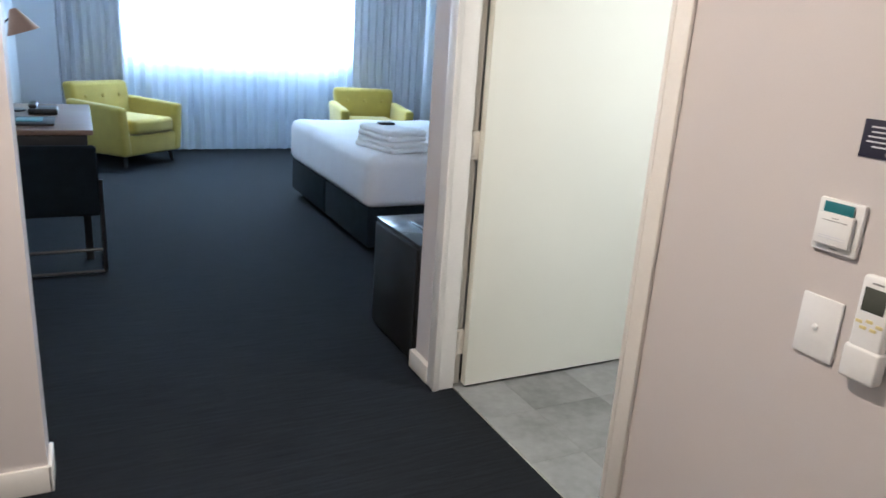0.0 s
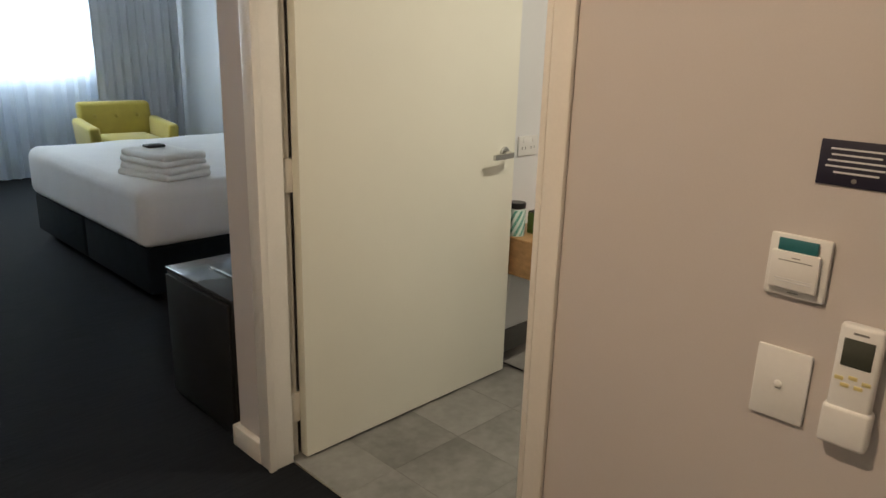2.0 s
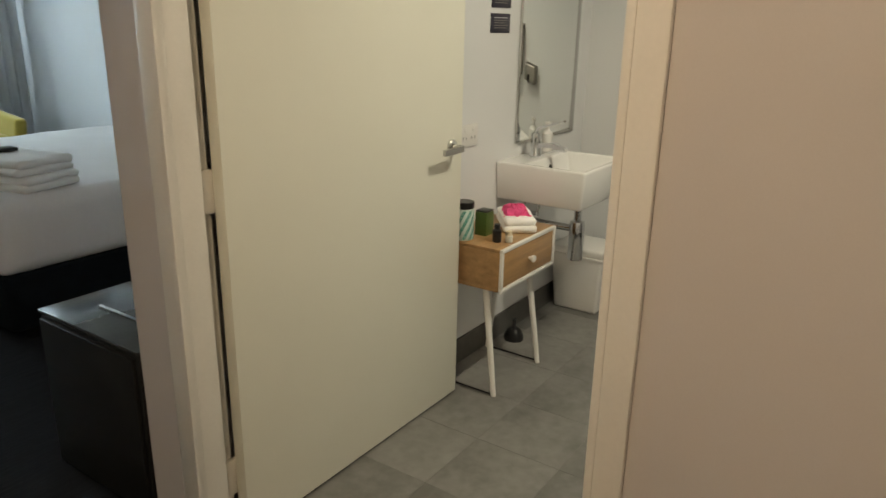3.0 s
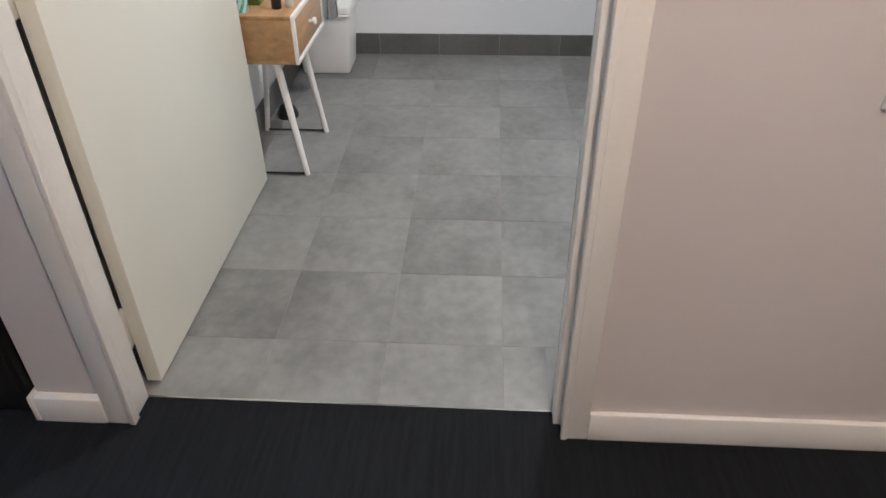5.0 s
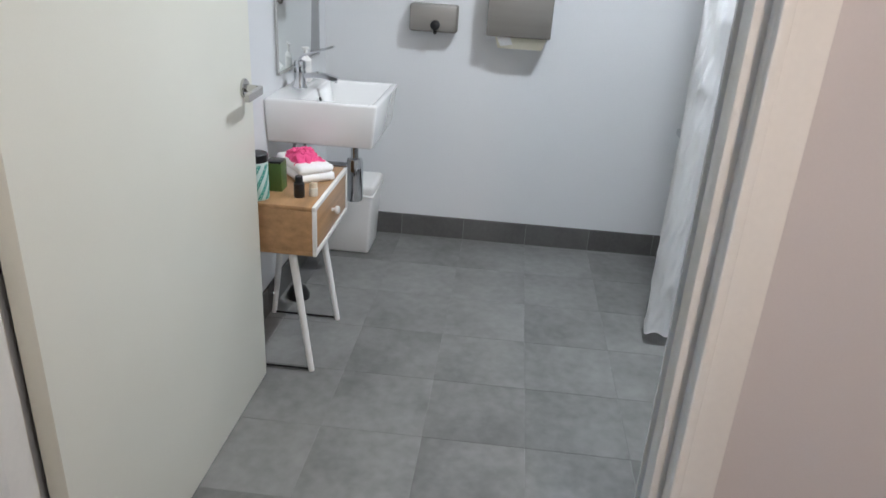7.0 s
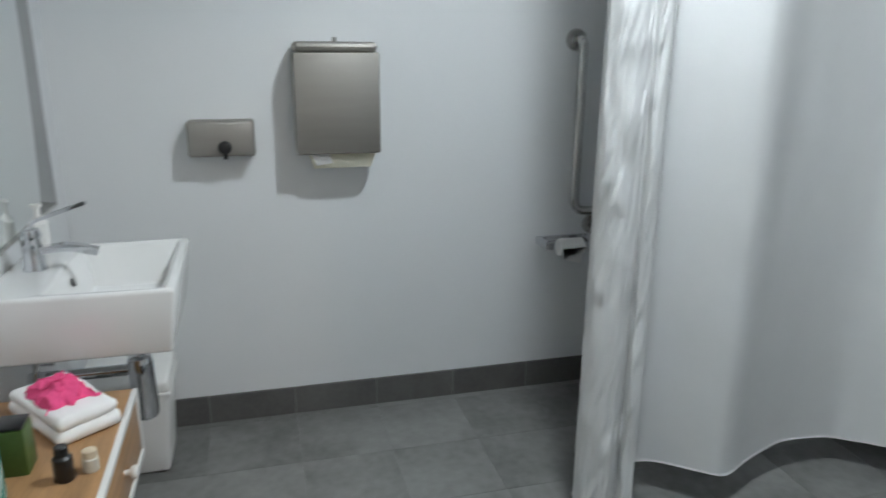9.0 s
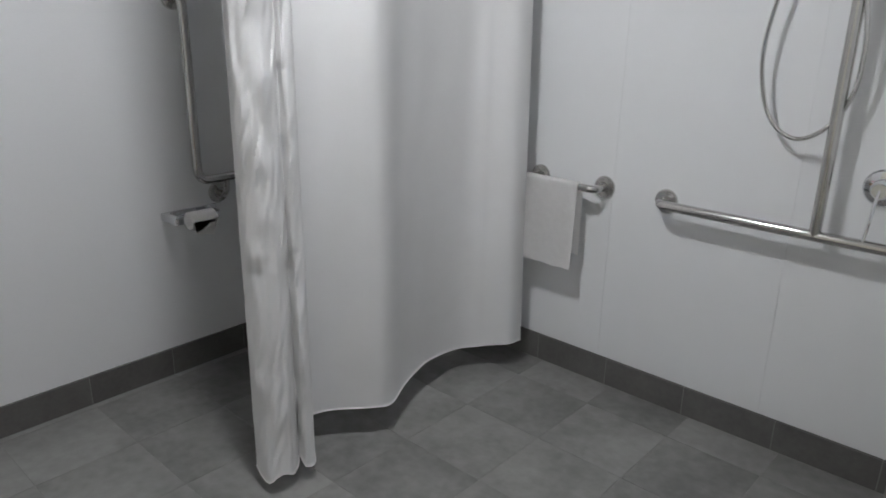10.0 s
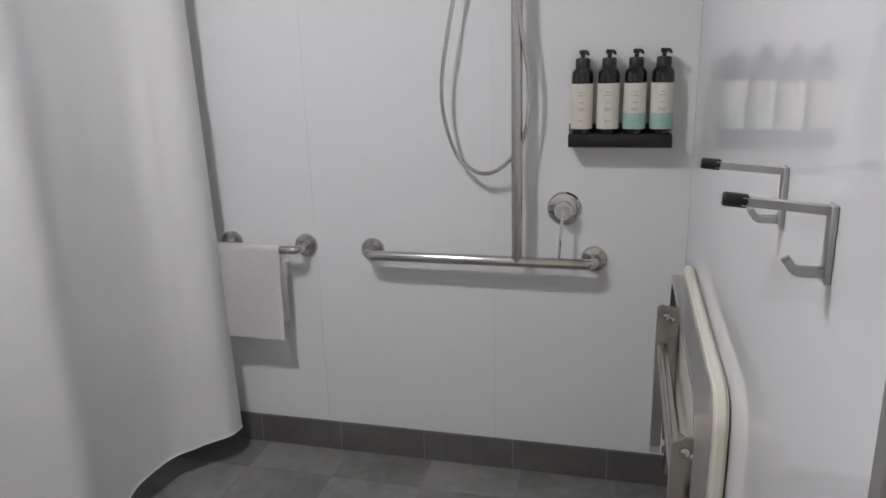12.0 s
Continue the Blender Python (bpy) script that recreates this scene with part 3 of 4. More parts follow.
part("cup", lathe(B(), [(0.045, 0), (0.045, 0.02), (0.03, 0.05), (0.012, 0.06)], (0, 0, 0)), BLACK_PL, pl)
part("stick", cyl(B(), (0, 0, 0.058), (0, 0, 0.10), 0.008), BLACK_PL, pl)

# dispensers on the far wall
sd = thing("soap_dispenser", "horizontal stainless steel soap dispenser on the wall", "soap dispenser", at=(FAR, 0.60, 0.995))
part("body", box(B(), -0.080, -0.105, 0, 0, 0.105, 0.115, 0.010, 3), STEEL_DULL, sd)
part("push_valve", lathe(B(), [(0.022, 0), (0.020, 0.012), (0.012, 0.016)], (-0.080, -0.01, 0.030), (-1, 0, 0)), BLACK_PL, sd, "black push valve")
part("nozzle", cyl(B(), (-0.075, -0.01, 0.012), (-0.075, -0.01, -0.008), 0.010, 0.006), BLACK_PL, sd)
pt = thing("paper_towel_dispenser", "square satin steel paper towel dispenser with a towel hanging out", "paper towel dispenser", at=(FAR, 0.225, 1.0))
bm = B()
box(bm, -0.125, -0.138, 0.0, 0, 0.138, 0.325, 0.006, 2)
part("cover", bm, STEEL_DULL, pt)
part("top_cap", box(B(), -0.118, -0.135, 0.326, 0, 0.135, 0.358, 0.016, 3), STEEL_DULL, pt)
part("lock", cyl(B(), (-0.06, 0, 0.355), (-0.06, 0, 0.372), 0.008), STEEL, pt)
bm = B()
ps = [(-0.110, -0.125, 0.002), (-0.110, 0.10, 0.002), (-0.100, 0.085, -0.05), (-0.098, -0.105, -0.050)]
vs = [bm.verts.new(p) for p in ps]
bm.faces.new(vs)
bmesh.ops.solidify(bm, geom=bm.faces[:], thickness=0.002)
part("paper", bm, PAPER, pt, "cream paper towel")
bm = B()
vs = [bm.verts.new(p) for p in ((-0.11, 0.095, 0.002), (-0.11, 0.035, 0.002), (-0.118, 0.022, -0.030), (-0.105, 0.075, -0.040))]
bm.faces.new(vs)
bmesh.ops.solidify(bm, geom=bm.faces[:], thickness=0.001)
part("paper_tip", bm, TOWEL, pt, "white folded paper tip")

# L-shaped grab rail and toilet roll holder on the far wall
gr = thing("grab_rail", "angled brushed steel grab rail on the toilet wall", "grab rail", at=(FAR, -0.66, 1.37))
rail_flange((0, 0, 0), (-1, 0, 0), gr, STEEL)
rail_flange((0, -0.80, -0.625), (-1, 0, 0), gr, STEEL)
rail_flange((0, -0.11, -0.695), (-1, 0, 0), gr, STEEL)
part("bar", sweep(B(), rounded([(-0.004, 0, 0), (-0.065, 0, 0), (-0.065, 0, -0.625), (-0.065, -0.80, -0.625), (-0.004, -0.80, -0.625)], 0.05), 0.0165), STEEL, gr)
part("stub", sweep(B(), rounded([(-0.004, -0.11, -0.695), (-0.06, -0.11, -0.695), (-0.065, -0.11, -0.63)], 0.03), 0.012), STEEL, gr)
rh = thing("toilet_roll_holder", "chrome toilet roll holder with a nearly used roll", "toilet roll holder", at=(FAR, -0.62, 0.625))
part("wall_plate", box(B(), -0.014, -0.13, -0.012, 0, 0.085, 0.012, 0.003), CHROME, rh)
part("arm", sweep(B(), rounded([(-0.01, 0.075, 0), (-0.10, 0.075, 0), (-0.10, 0.055, 0)], 0.012), 0, flat=(0.012, 0.012)), CHROME, rh)
part("arm", sweep(B(), rounded([(-0.01, -0.085, 0), (-0.10, -0.085, 0), (-0.10, -0.065, 0)], 0.012), 0, flat=(0.010, 0.010)), CHROME, rh)
part("roll", lathe(B(), [(0.030, 0), (0.032, 0.002), (0.032, 0.098), (0.030, 0.10)], (-0.085, -0.075, -0.012), (0, 1, 0)), TOWEL, rh, "thin white paper roll")
bm = B()
vs = [bm.verts.new(p) for p in ((-0.117, -0.07, -0.012), (-0.117, 0.02, -0.012), (-0.117, 0.015, -0.055), (-0.116, -0.055, -0.072))]
bm.faces.new(vs)
bmesh.ops.solidify(bm, geom=bm.faces[:], thickness=0.001)
part("paper_end", bm, TOWEL, rh)

# shower curtain
cu = thing("shower_curtain", "white cloth shower curtain hanging in soft folds", "shower curtain", at=(1.72, -1.0, 0))
NU, NV, ZT, ZB = 240, 130, 2.16, 0.055


RUN = [(-1.595, 1.648), (-1.52, 1.65), (-1.44, 1.73), (-1.36, 1.785), (-1.22, 1.788), (-1.11, 1.766), (-1.00, 1.73), (-0.88, 1.668), (-0.81, 1.685), (-0.69, 1.79), (-0.60, 1.82)]


def glide(points, s):
    """A place on a smooth line through points, s from 0 to 1."""
    f = min(s * (len(points) - 1), len(points) - 1.001)
    k = int(f)
    w = f - k
    a, b, c, d = (points[max(k - 1, 0)], points[k], points[k + 1], points[min(k + 2, len(points) - 1)])
    return [0.5 * (2 * b[q] + (c[q] - a[q]) * w + (2 * a[q] - 5 * b[q] + 4 * c[q] - d[q]) * w * w + (3 * b[q] - a[q] - 3 * c[q] + d[q]) * w ** 3) for q in (0, 1)]


def run_at(s, v):
    """The cloth's line from the wall to its bunched end, flatter towards the rail."""
    p = glide(RUN, s)
    return 1.73 + (p[1] - 1.73) * (1 - 0.5 * v), p[0]


# the bunched end, across and along the line from the door
BUNCH = [(0.515, 1.76), (0.495, 1.70), (0.505, 1.660), (0.532, 1.645), (0.549, 1.680), (0.558, 1.652), (0.580, 1.616), (0.618, 1.602), (0.655, 1.620), (0.680, 1.668)]


def curtain_point(u, v):
    """u: along the cloth from the wall to the free end, v: from hem to rail."""
    if u < 0.70:
        x, y = run_at(u / 0.70, v)
        lift = 0.05
    else:
        s = (u - 0.70) / 0.30
        across, along = glide(BUNCH, s)
        x, y = 0.57 * across + 0.82 * along, 0.82 * across - 0.57 * along
        x += (1.72 - x) * 0.35 * v
        blend = min(1, s * 5)
        end = run_at(1.0, v)
        x, y = x * blend + end[0] * (1 - blend), y * blend + end[1] * (1 - blend)
        lift = 0.05 * (1 - blend)
    wr = 0.0025 * noise.noise((u * 18, v * 6, 2.0)) + ((0.010 * noise.noise((u * 30, v * 16, 7.0)) + 0.010 * noise.noise((u * 55, v * 44 + u * 50, 1.0))) * min(1, (u - 0.74) * 20) if u > 0.74 else 0.0015 * noise.noise((u * 14, v * 20, 5)))
    z = ZB + v * (ZT - ZB) + lift * (1 - v) + (0.006 * math.sin(u * 25) + (0.012 * math.sin(u * 70) if u > 0.74 else 0)) * (1 - v)
    x, y = 0.12 + 0.965 * (x - 0.12), 0.55 + 0.965 * (y - 0.55)
    return Vector((x + 0.82 * wr - 1.72, y - 0.57 * wr + 1.0, z))


bm = B()
grid = [[bm.verts.new(curtain_point(i / NU, j / NV)) for j in range(NV + 1)] for i in range(NU + 1)]
for i in range(NU):
    for j in range(NV):
        bm.faces.new((grid[i][j], grid[i + 1][j], grid[i + 1][j + 1], grid[i][j + 1]))
part("cloth", bm, CURTAIN, cu)
part("hem", sweep(B(), [curtain_point(i / 110, 0.0) for i in range(111)], 0.003, 6), LINEN, cu, "stitched white hem")
for k in range(12):
    p = curtain_point(0.02 + k * 0.087, 1.0)
    bm = B()
    sweep(bm, [(p.x + 0.013 * math.sin(a), p.y, ZT + 0.013 - 0.020 * math.cos(a)) for a in [2 * math.pi * q / 12 for q in range(13)]], 0.0018, 6)
    part("ring", bm, WHITE_PL, cu)
rl = thing("curtain_rail", "white ceiling-hung shower curtain rail", "curtain rail", at=(1.664, -1.0, 2.19))
part("rail", sweep(B(), [(0, BACK + 1.0, 0), (0, 0.70, 0)], 0.012), WHITE_METAL, rl)
part("hanger", cyl(B(), (0, 0.66, 0.01), (0, 0.66, H - 2.19), 0.006), WHITE_METAL, rl)

# towel rail and towel on the shower wall
TR = 0.758
tr = thing("towel_rail", "short brushed steel towel rail on the shower wall", "towel rail", at=(1.333, BACK, TR))
rail_flange((0, 0, 0), (0, 1, 0), tr, STEEL)
rail_flange((0.275, 0, 0), (0, 1, 0), tr, STEEL)
part("bar", sweep(B(), rounded([(0, 0.004, 0), (0, 0.07, 0), (0.275, 0.07, 0), (0.275, 0.004, 0)], 0.045), 0.014), STEEL, tr)
bm = B()
prof = [(0.070 + 0.030, -0.305), (0.070 + 0.026, -0.19), (0.070 + 0.021, -0.05), (0.070 + 0.018, -0.004)]
prof += [(0.070 + 0.0185 * math.cos(a), 0.0185 * math.sin(a)) for a in [math.pi * k / 8 for k in range(1, 8)]]
prof += [(0.070 - 0.019, -0.004), (0.070 - 0.022, -0.1), (0.070 - 0.024, -0.26)]
cols = [[bm.verts.new((0.085 + 0.235 * i / 16 + 0.012 * (-w / 0.34) * (i / 16) + 0.004 * noise.noise((i, w * 9, 0)), d + 0.006 * noise.noise((i * 0.4, w * 6, 5)), w + (0.008 * noise.noise((i * 0.3, 3, 1)) if w < -0.25 else 0))) for d, w in prof] for i in range(17)]
for p, q in zip(cols, cols[1:]):
    for k in range(len(prof) - 1):
        bm.faces.new((p[k], p[k + 1], q[k + 1], q[k]))
bmesh.ops.solidify(bm, geom=bm.faces[:], thickness=0.004)
tw = whole("hand_towel", bm, TOWEL, "white terry hand towel draped over the towel rail", "towel")
tw.location = (1.308, BACK, TR)

# shower rail: horizontal grab bar with upright
sr = thing("shower_rail", "inverted T-shaped brushed steel shower grab rail", "grab rail", at=(1.098, BACK, 0.752))
rail_flange((0, 0, 0), (0, 1, 0), sr, STEEL)
rail_flange((-0.707, 0, 0), (0, 1, 0), sr, STEEL)
part("bar", sweep(B(), rounded([(0, 0.004, 0), (0, 0.066, 0), (-0.707, 0.066, 0), (-0.707, 0.004, 0)], 0.045), 0.0165, 16), STEEL, sr)
up = part("upright", sweep(B(), rounded([(-0.482, 0.066, 0), (-0.482, 0.066, 1.20), (-0.482, 0.004, 1.20)], 0.05), 0.0165, 16), STEEL, sr)
part("slider", box(B(), -0.507, 0.045, 0.98, -0.457, 0.10, 1.04, 0.008), CHROME, sr)
hs = thing("hand_shower", "chrome hand shower with a ribbed steel hose", "hand shower", at=(0.612, BACK + 0.10, 1.76))
part("handle", cyl(B(), (0, 0, 0), (0.0, 0.04, 0.19), 0.011, 0.014), CHROME, hs)
part("head", lathe(B(), [(0.02, 0), (0.045, 0.015), (0.048, 0.03), (0.044, 0.034)], (0, 0.05, 0.205), (0, 0.8, -0.6)), CHROME, hs)
hose = [(0, -0.005, 0.0), (0.02, -0.01, -0.10), (-0.005, -0.02, -0.30), (-0.030, -0.03, -0.48), (-0.020, -0.035, -0.62), (0.035, -0.04, -0.71), (0.105, -0.04, -0.742),
        (0.175, -0.04, -0.70), (0.215, -0.04, -0.60), (0.225, -0.04, -0.48), (0.195, -0.04, -0.30), (0.15, -0.05, -0.10), (0.10, -0.07, 0.10), (0.06, -0.095, 0.25)]


def smooth_line(ps, n=8):
    ps = [Vector(p) for p in ps]
    out = []
    for i in range(len(ps) - 1):
        a, b, c, d = ps[max(i - 1, 0)], ps[i], ps[i + 1], ps[min(i + 2, len(ps) - 1)]
        for k in range(n):
            t = k / n
            out.append(0.5 * (2 * b + (c - a) * t + (2 * a - 5 * b + 4 * c - d) * t * t + (3 * b - a - 3 * c + d) * t ** 3))
    return out + [ps[-1]]


bm = B()
line = smooth_line(hose, 40)
rings = []
side = Vector((0, 1, 0))
for i, p in enumerate(line):
    t = (line[min(i + 1, len(line) - 1)] - line[max(i - 1, 0)]).normalized()
    side = (side - t * side.dot(t)).normalized()
    o = t.cross(side)
    r = 0.0068 if i % 2 else 0.0056
    rings.append([bm.verts.new(p + (side * math.cos(a) + o * math.sin(a)) * r) for a in [2 * math.pi * k / 8 for k in range(8)]])
for p, q in zip(rings, rings[1:]):
    for k in range(8):
        bm.faces.new((p[k], p[(k + 1) % 8], q[(k + 1) % 8], q[k]))
part("hose", bm, STEEL, hs, "ribbed steel hose")

mx = thing("shower_mixer", "round chrome shower mixer with a thin lever", "shower mixer", at=(0.482, BACK, 0.905))
part("wall_plate", lathe(B(), [(0.052, 0), (0.052, 0.005), (0.047, 0.011), (0.030, 0.014)], (0, 0, 0), (0, 1, 0), 36), CHROME, mx)
part("knob", lathe(B(), [(0.028, 0.012), (0.026, 0.045), (0.020, 0.055)], (0, 0, 0), (0, 1, 0)), CHROME, mx)
part("lever", sweep(B(), [(0, 0.05, 0.006), (0.003, 0.06, -0.03), (0.012, 0.075, -0.165)], 0.0045, 8), CHROME, mx)

# pump bottles on a black holder
hb = thing("bottle_holder", "black wall holder for pump bottles", "bottle holder", at=(0.330, BACK, 1.098))
part("tray", box(B(), -0.141, 0, 0, 0.141, 0.070, 0.037, 0.003), BLACK_PL, hb)
part("back_plate", box(B(), -0.143, 0, 0.035, 0.143, 0.006, 0.060, 0.002), BLACK_PL, hb)


def pump_bottle(x, mint):
    lab = "dark pump bottle with cream label" + (" and mint band" if mint else "")
    b = thing("pump_bottle", lab, "bottle", "shower pump bottles", (x, BACK + 0.038, 1.121))
    part("bottle_body", lathe(B(), [(0.028, 0), (0.030, 0.004), (0.030, 0.172), (0.0285, 0.183), (0.022, 0.192), (0.018, 0.196)], (0, 0, 0)), AMBER, b)
    part("label", lathe(B(), [(0.0305, 0.028), (0.0306, 0.030), (0.0306, 0.150), (0.0305, 0.152)], (0, 0, 0)), LABEL, b, "cream paper label")
    if mint:
        part("label_band", lathe(B(), [(0.0309, 0.030), (0.0310, 0.032), (0.0310, 0.070), (0.0309, 0.071)], (0, 0, 0)), MINT_LABEL, b, "mint green band")
    for z, w in ((0.128, 0.006), (0.119, 0.010), (0.10, 0.007), (0.084, 0.011), (0.079, 0.009), (0.05, 0.008)):
        bm = B()
        vs = [bm.verts.new((w * s, math.sqrt(0.0315 ** 2 - (w * s) ** 2), z + h)) for h in (0, 0.0022) for s in (-1, 0, 1)]
        bm.faces.new((vs[0], vs[1], vs[4], vs[3]))
        bm.faces.new((vs[1], vs[2], vs[5], vs[4]))
        part("text_line", bm, LABEL_PRINT, b)
    part("collar", lathe(B(), [(0.0200, 0.192), (0.0200, 0.216), (0.017, 0.220)], (0, 0, 0)), BLACK_PL, b)
    bm = B()
    cyl(bm, (0, 0, 0.213), (0, 0, 0.232), 0.006)
    box(bm, -0.010, -0.010, 0.230, 0.010, 0.010, 0.242, 0.003)
    sweep(bm, rounded([(0, 0, 0.237), (-0.012, 0.022, 0.238), (-0.016, 0.030, 0.230)], 0.006), 0.004, 8)
    part("pump", bm, BLACK_PL, b)


for k, mint in enumerate((False, False, True, True)):
    pump_bottle(0.436 - k * 0.072, mint)


# coat hooks on the glossy wall
def coat_hook(y):
    h = thing("coat_hook", "grey double coat hook with black rubber tip", "coat hook", "coat hooks", (IN + 0.008, y, 1.222))
    part("plate", box(B(), 0, -0.010, -0.060, 0.006, 0.010, 0.014, 0.002), GREY_PL, h)
    part("arm", sweep(B(), [(0.004, 0, 0.008), (0.06, 0, 0.013), (0.080, 0, 0.015)], 0, flat=(0.006, 0.004)), GREY_PL, h)
    part("lower_hook", sweep(B(), rounded([(0.004, 0, -0.050), (0.030, 0, -0.050), (0.038, 0, -0.038)], 0.006), 0, flat=(0.006, 0.004)), GREY_PL, h)
    part("tip", lathe(B(), [(0.0052, 0), (0.0068, 0.002), (0.0068, 0.021), (0.0052, 0.023)], (0.074, 0, 0.0146), (1, 0, 0.09), 18), BLACK_PL, h, "black rubber tip")


coat_hook(-0.186)
coat_hook(-0.395)

# folding shower seat against the glossy wall
fs = thing("shower_bench", "folded-up cream shower seat on a stainless steel frame", "shower bench", at=(IN + 0.008, -1.005, 0.352))
SY0, SY1, SZ0, SZ1 = -0.395, 0.395, 0.03, 0.474


def slab(x0, x1, inset, r):
    bm = B()
    box(bm, x0, SY0 + inset, SZ0 + inset, x1, SY1 - inset, SZ1 - inset)
    es = [e for e in bm.edges if abs(e.verts[0].co.x - e.verts[1].co.x) > 1e-4]
    bmesh.ops.bevel(bm, geom=es, offset=r, segments=6, affect="EDGES", profile=0.5)
    bmesh.ops.bevel(bm, geom=[e for e in bm.edges if e.calc_face_angle(0) > 1.2], offset=0.006, segments=3, affect="EDGES")
    return bm


def strap(at, width, depth, z0, z1):
    """An upright flat bar with half-round ends; its width runs out from the wall."""
    bm = B()
    r = width / 2
    line = [(r * math.cos(a), z1 - r + r * math.sin(a)) for a in [math.pi * k / 10 for k in range(11)]]
    line += [(-r * math.cos(a), z0 + r - r * math.sin(a)) for a in [math.pi * k / 10 for k in range(11)]]
    rings = [[bm.verts.new((at[0] + p, at[1] + d, q)) for p, q in line] for d in (-depth / 2, depth / 2)]
    bm.faces.new(rings[0])
    bm.faces.new(rings[1][::-1])
    for k in range(len(line)):
        j = (k + 1) % len(line)
        bm.faces.new((rings[0][k], rings[1][k], rings[1][j], rings[0][j]))
    return bm


part("seat_panel", slab(0.003, 0.027, 0, 0.07), CREAM_PL, fs, "cream plastic seat panel")
FY0, FY1, FZ1 = SY0 + 0.035, SY1 - 0.035, SZ1 - 0.030
bm = sweep(B(), rounded([(0.041, FY0, -0.02), (0.041, FY0, FZ1), (0.041, FY1, FZ1), (0.041, FY1, -0.02)], 0.07, 10), 0, flat=(0.013, 0.013))
part("frame", bm, STEEL, fs)
part("crossbar", sweep(B(), [(0.041, FY0, 0.10), (0.041, FY1, 0.10)], 0, flat=(0.010, 0.012)), STEEL, fs)
for y, flip in ((FY0 + 0.06, 1), (FY1 - 0.01, -1)):
    lg = part("folding_leg", strap((0.075, y, 0), 0.026, 0.030, -0.03, 0.372), STEEL_DULL, fs)
    part("pivot", lathe(B(), [(0.009, 0), (0.009, 0.003), (0.006, 0.005)], (0.066, y + 0.016, 0.352), (0, 1, 0), 18), STEEL, lg)
    part("rivet", lathe(B(), [(0.006, 0), (0.006, 0.004), (0.003, 0.006)], (0.052, y + 0.014, 0.345), (0, 1, 0), 14), CHROME, lg)
    part("hinge_plate", strap((0.058, y + 0.010, 0), 0.046, 0.005, 0.29, 0.378), STEEL_DULL, lg)
    part("foot_link", sweep(B(), rounded([(0.056, y - 0.028, 0.30), (0.062, y - 0.030, 0.16), (0.050, y - 0.030, -0.02)], 0.05), 0, flat=(0.012, 0.005)), STEEL_DULL, lg)
    part("foot_cap", box(B(), 0.061, y - 0.016, -0.044, 0.089, y + 0.016, -0.024, 0.003), GREY_PL, lg, "grey rubber foot cap")
    bk = part("wall_bracket", box(B(), 0.001, y - 0.03, -0.10, 0.050, y + 0.03, -0.002, 0.006), STEEL, fs)
    part("bolt", lathe(B(), [(0.010, 0), (0.010, 0.005), (0.006, 0.007)], (0.050, y, -0.04), (1, 0, 0)), CHROME, bk)
part("leg_brace", cyl(B(), (0.073, FY0 + 0.06, 0.27), (0.073, FY1 - 0.01, 0.27), 0.0125), STEEL, fs)

# door stop on the floor, ceiling lights
ds = thing("door_stopper", "small dark rubber door stop on the tiles", "door stop", at=(1.16, -0.37, 0.0))
part("base", lathe(B(), [(0.022, 0), (0.022, 0.006), (0.017, 0.030), (0.012, 0.036)], (0, 0, 0)), BLACK_PL, ds)
part("ring", lathe(B(), [(0.019, 0.014), (0.022, 0.018), (0.022, 0.026), (0.018, 0.029)], (0, 0, 0)), GREY_PL, ds)


def ceiling_light(x, y):
    c = thing("ceiling_light", "round recessed white ceiling downlight", "ceiling light", "downlights", (x, y, H))
    part("bezel", lathe(B(), [(0.085, -0.002), (0.085, -0.010), (0.078, -0.014), (0.070, -0.012), (0.070, -0.003)], (0, 0, 0)), WHITE_PL, c)
    part("diffuser", lathe(B(), [(0.066, -0.006), (0.066, -0.0145)], (0, 0, 0)), LIGHT_FACE, c)


ceiling_light(1.28, -0.27)
ceiling_light(-1.15, -0.15)


# ---- corridor wall things ----
def wall_card(name, y0, y1, z0, z1, depth, material, label, category, r=0.003):
    t = thing(name, label, category, at=(OUT, (y0 + y1) / 2, z0))
    w = (y1 - y0) / 2
    part("plate", box(B(), -depth, -w, 0, 0, w, z1 - z0, r), material, t)
    return t


# notice, slightly crooked, with unreadable lines
nt_ob = thing("wall_notice", "navy notice card with pale unreadable text lines", "sign", at=(OUT, -0.570, 1.204))
part("card", box(B(), -0.003, -0.050, 0, 0, 0.050, 0.064, 0.001), NAVY, nt_ob)
for k, (a, b) in enumerate(((-0.036, 0.036), (-0.030, 0.034), (-0.040, 0.038), (-0.036, 0.040), (-0.030, 0.028))):
    part("text_line", box(B(), -0.0038, a, 0.0505 - k * 0.0082, -0.0032, b, 0.0530 - k * 0.0082), PRINT, nt_ob)
part("emblem", lathe(B(), [(0.0035, 0), (0.0035, 0.0006), (0.002, 0.0008)], (-0.003, 0, 0.009), (-1, 0, 0), 14), GREY_PRINT, nt_ob)

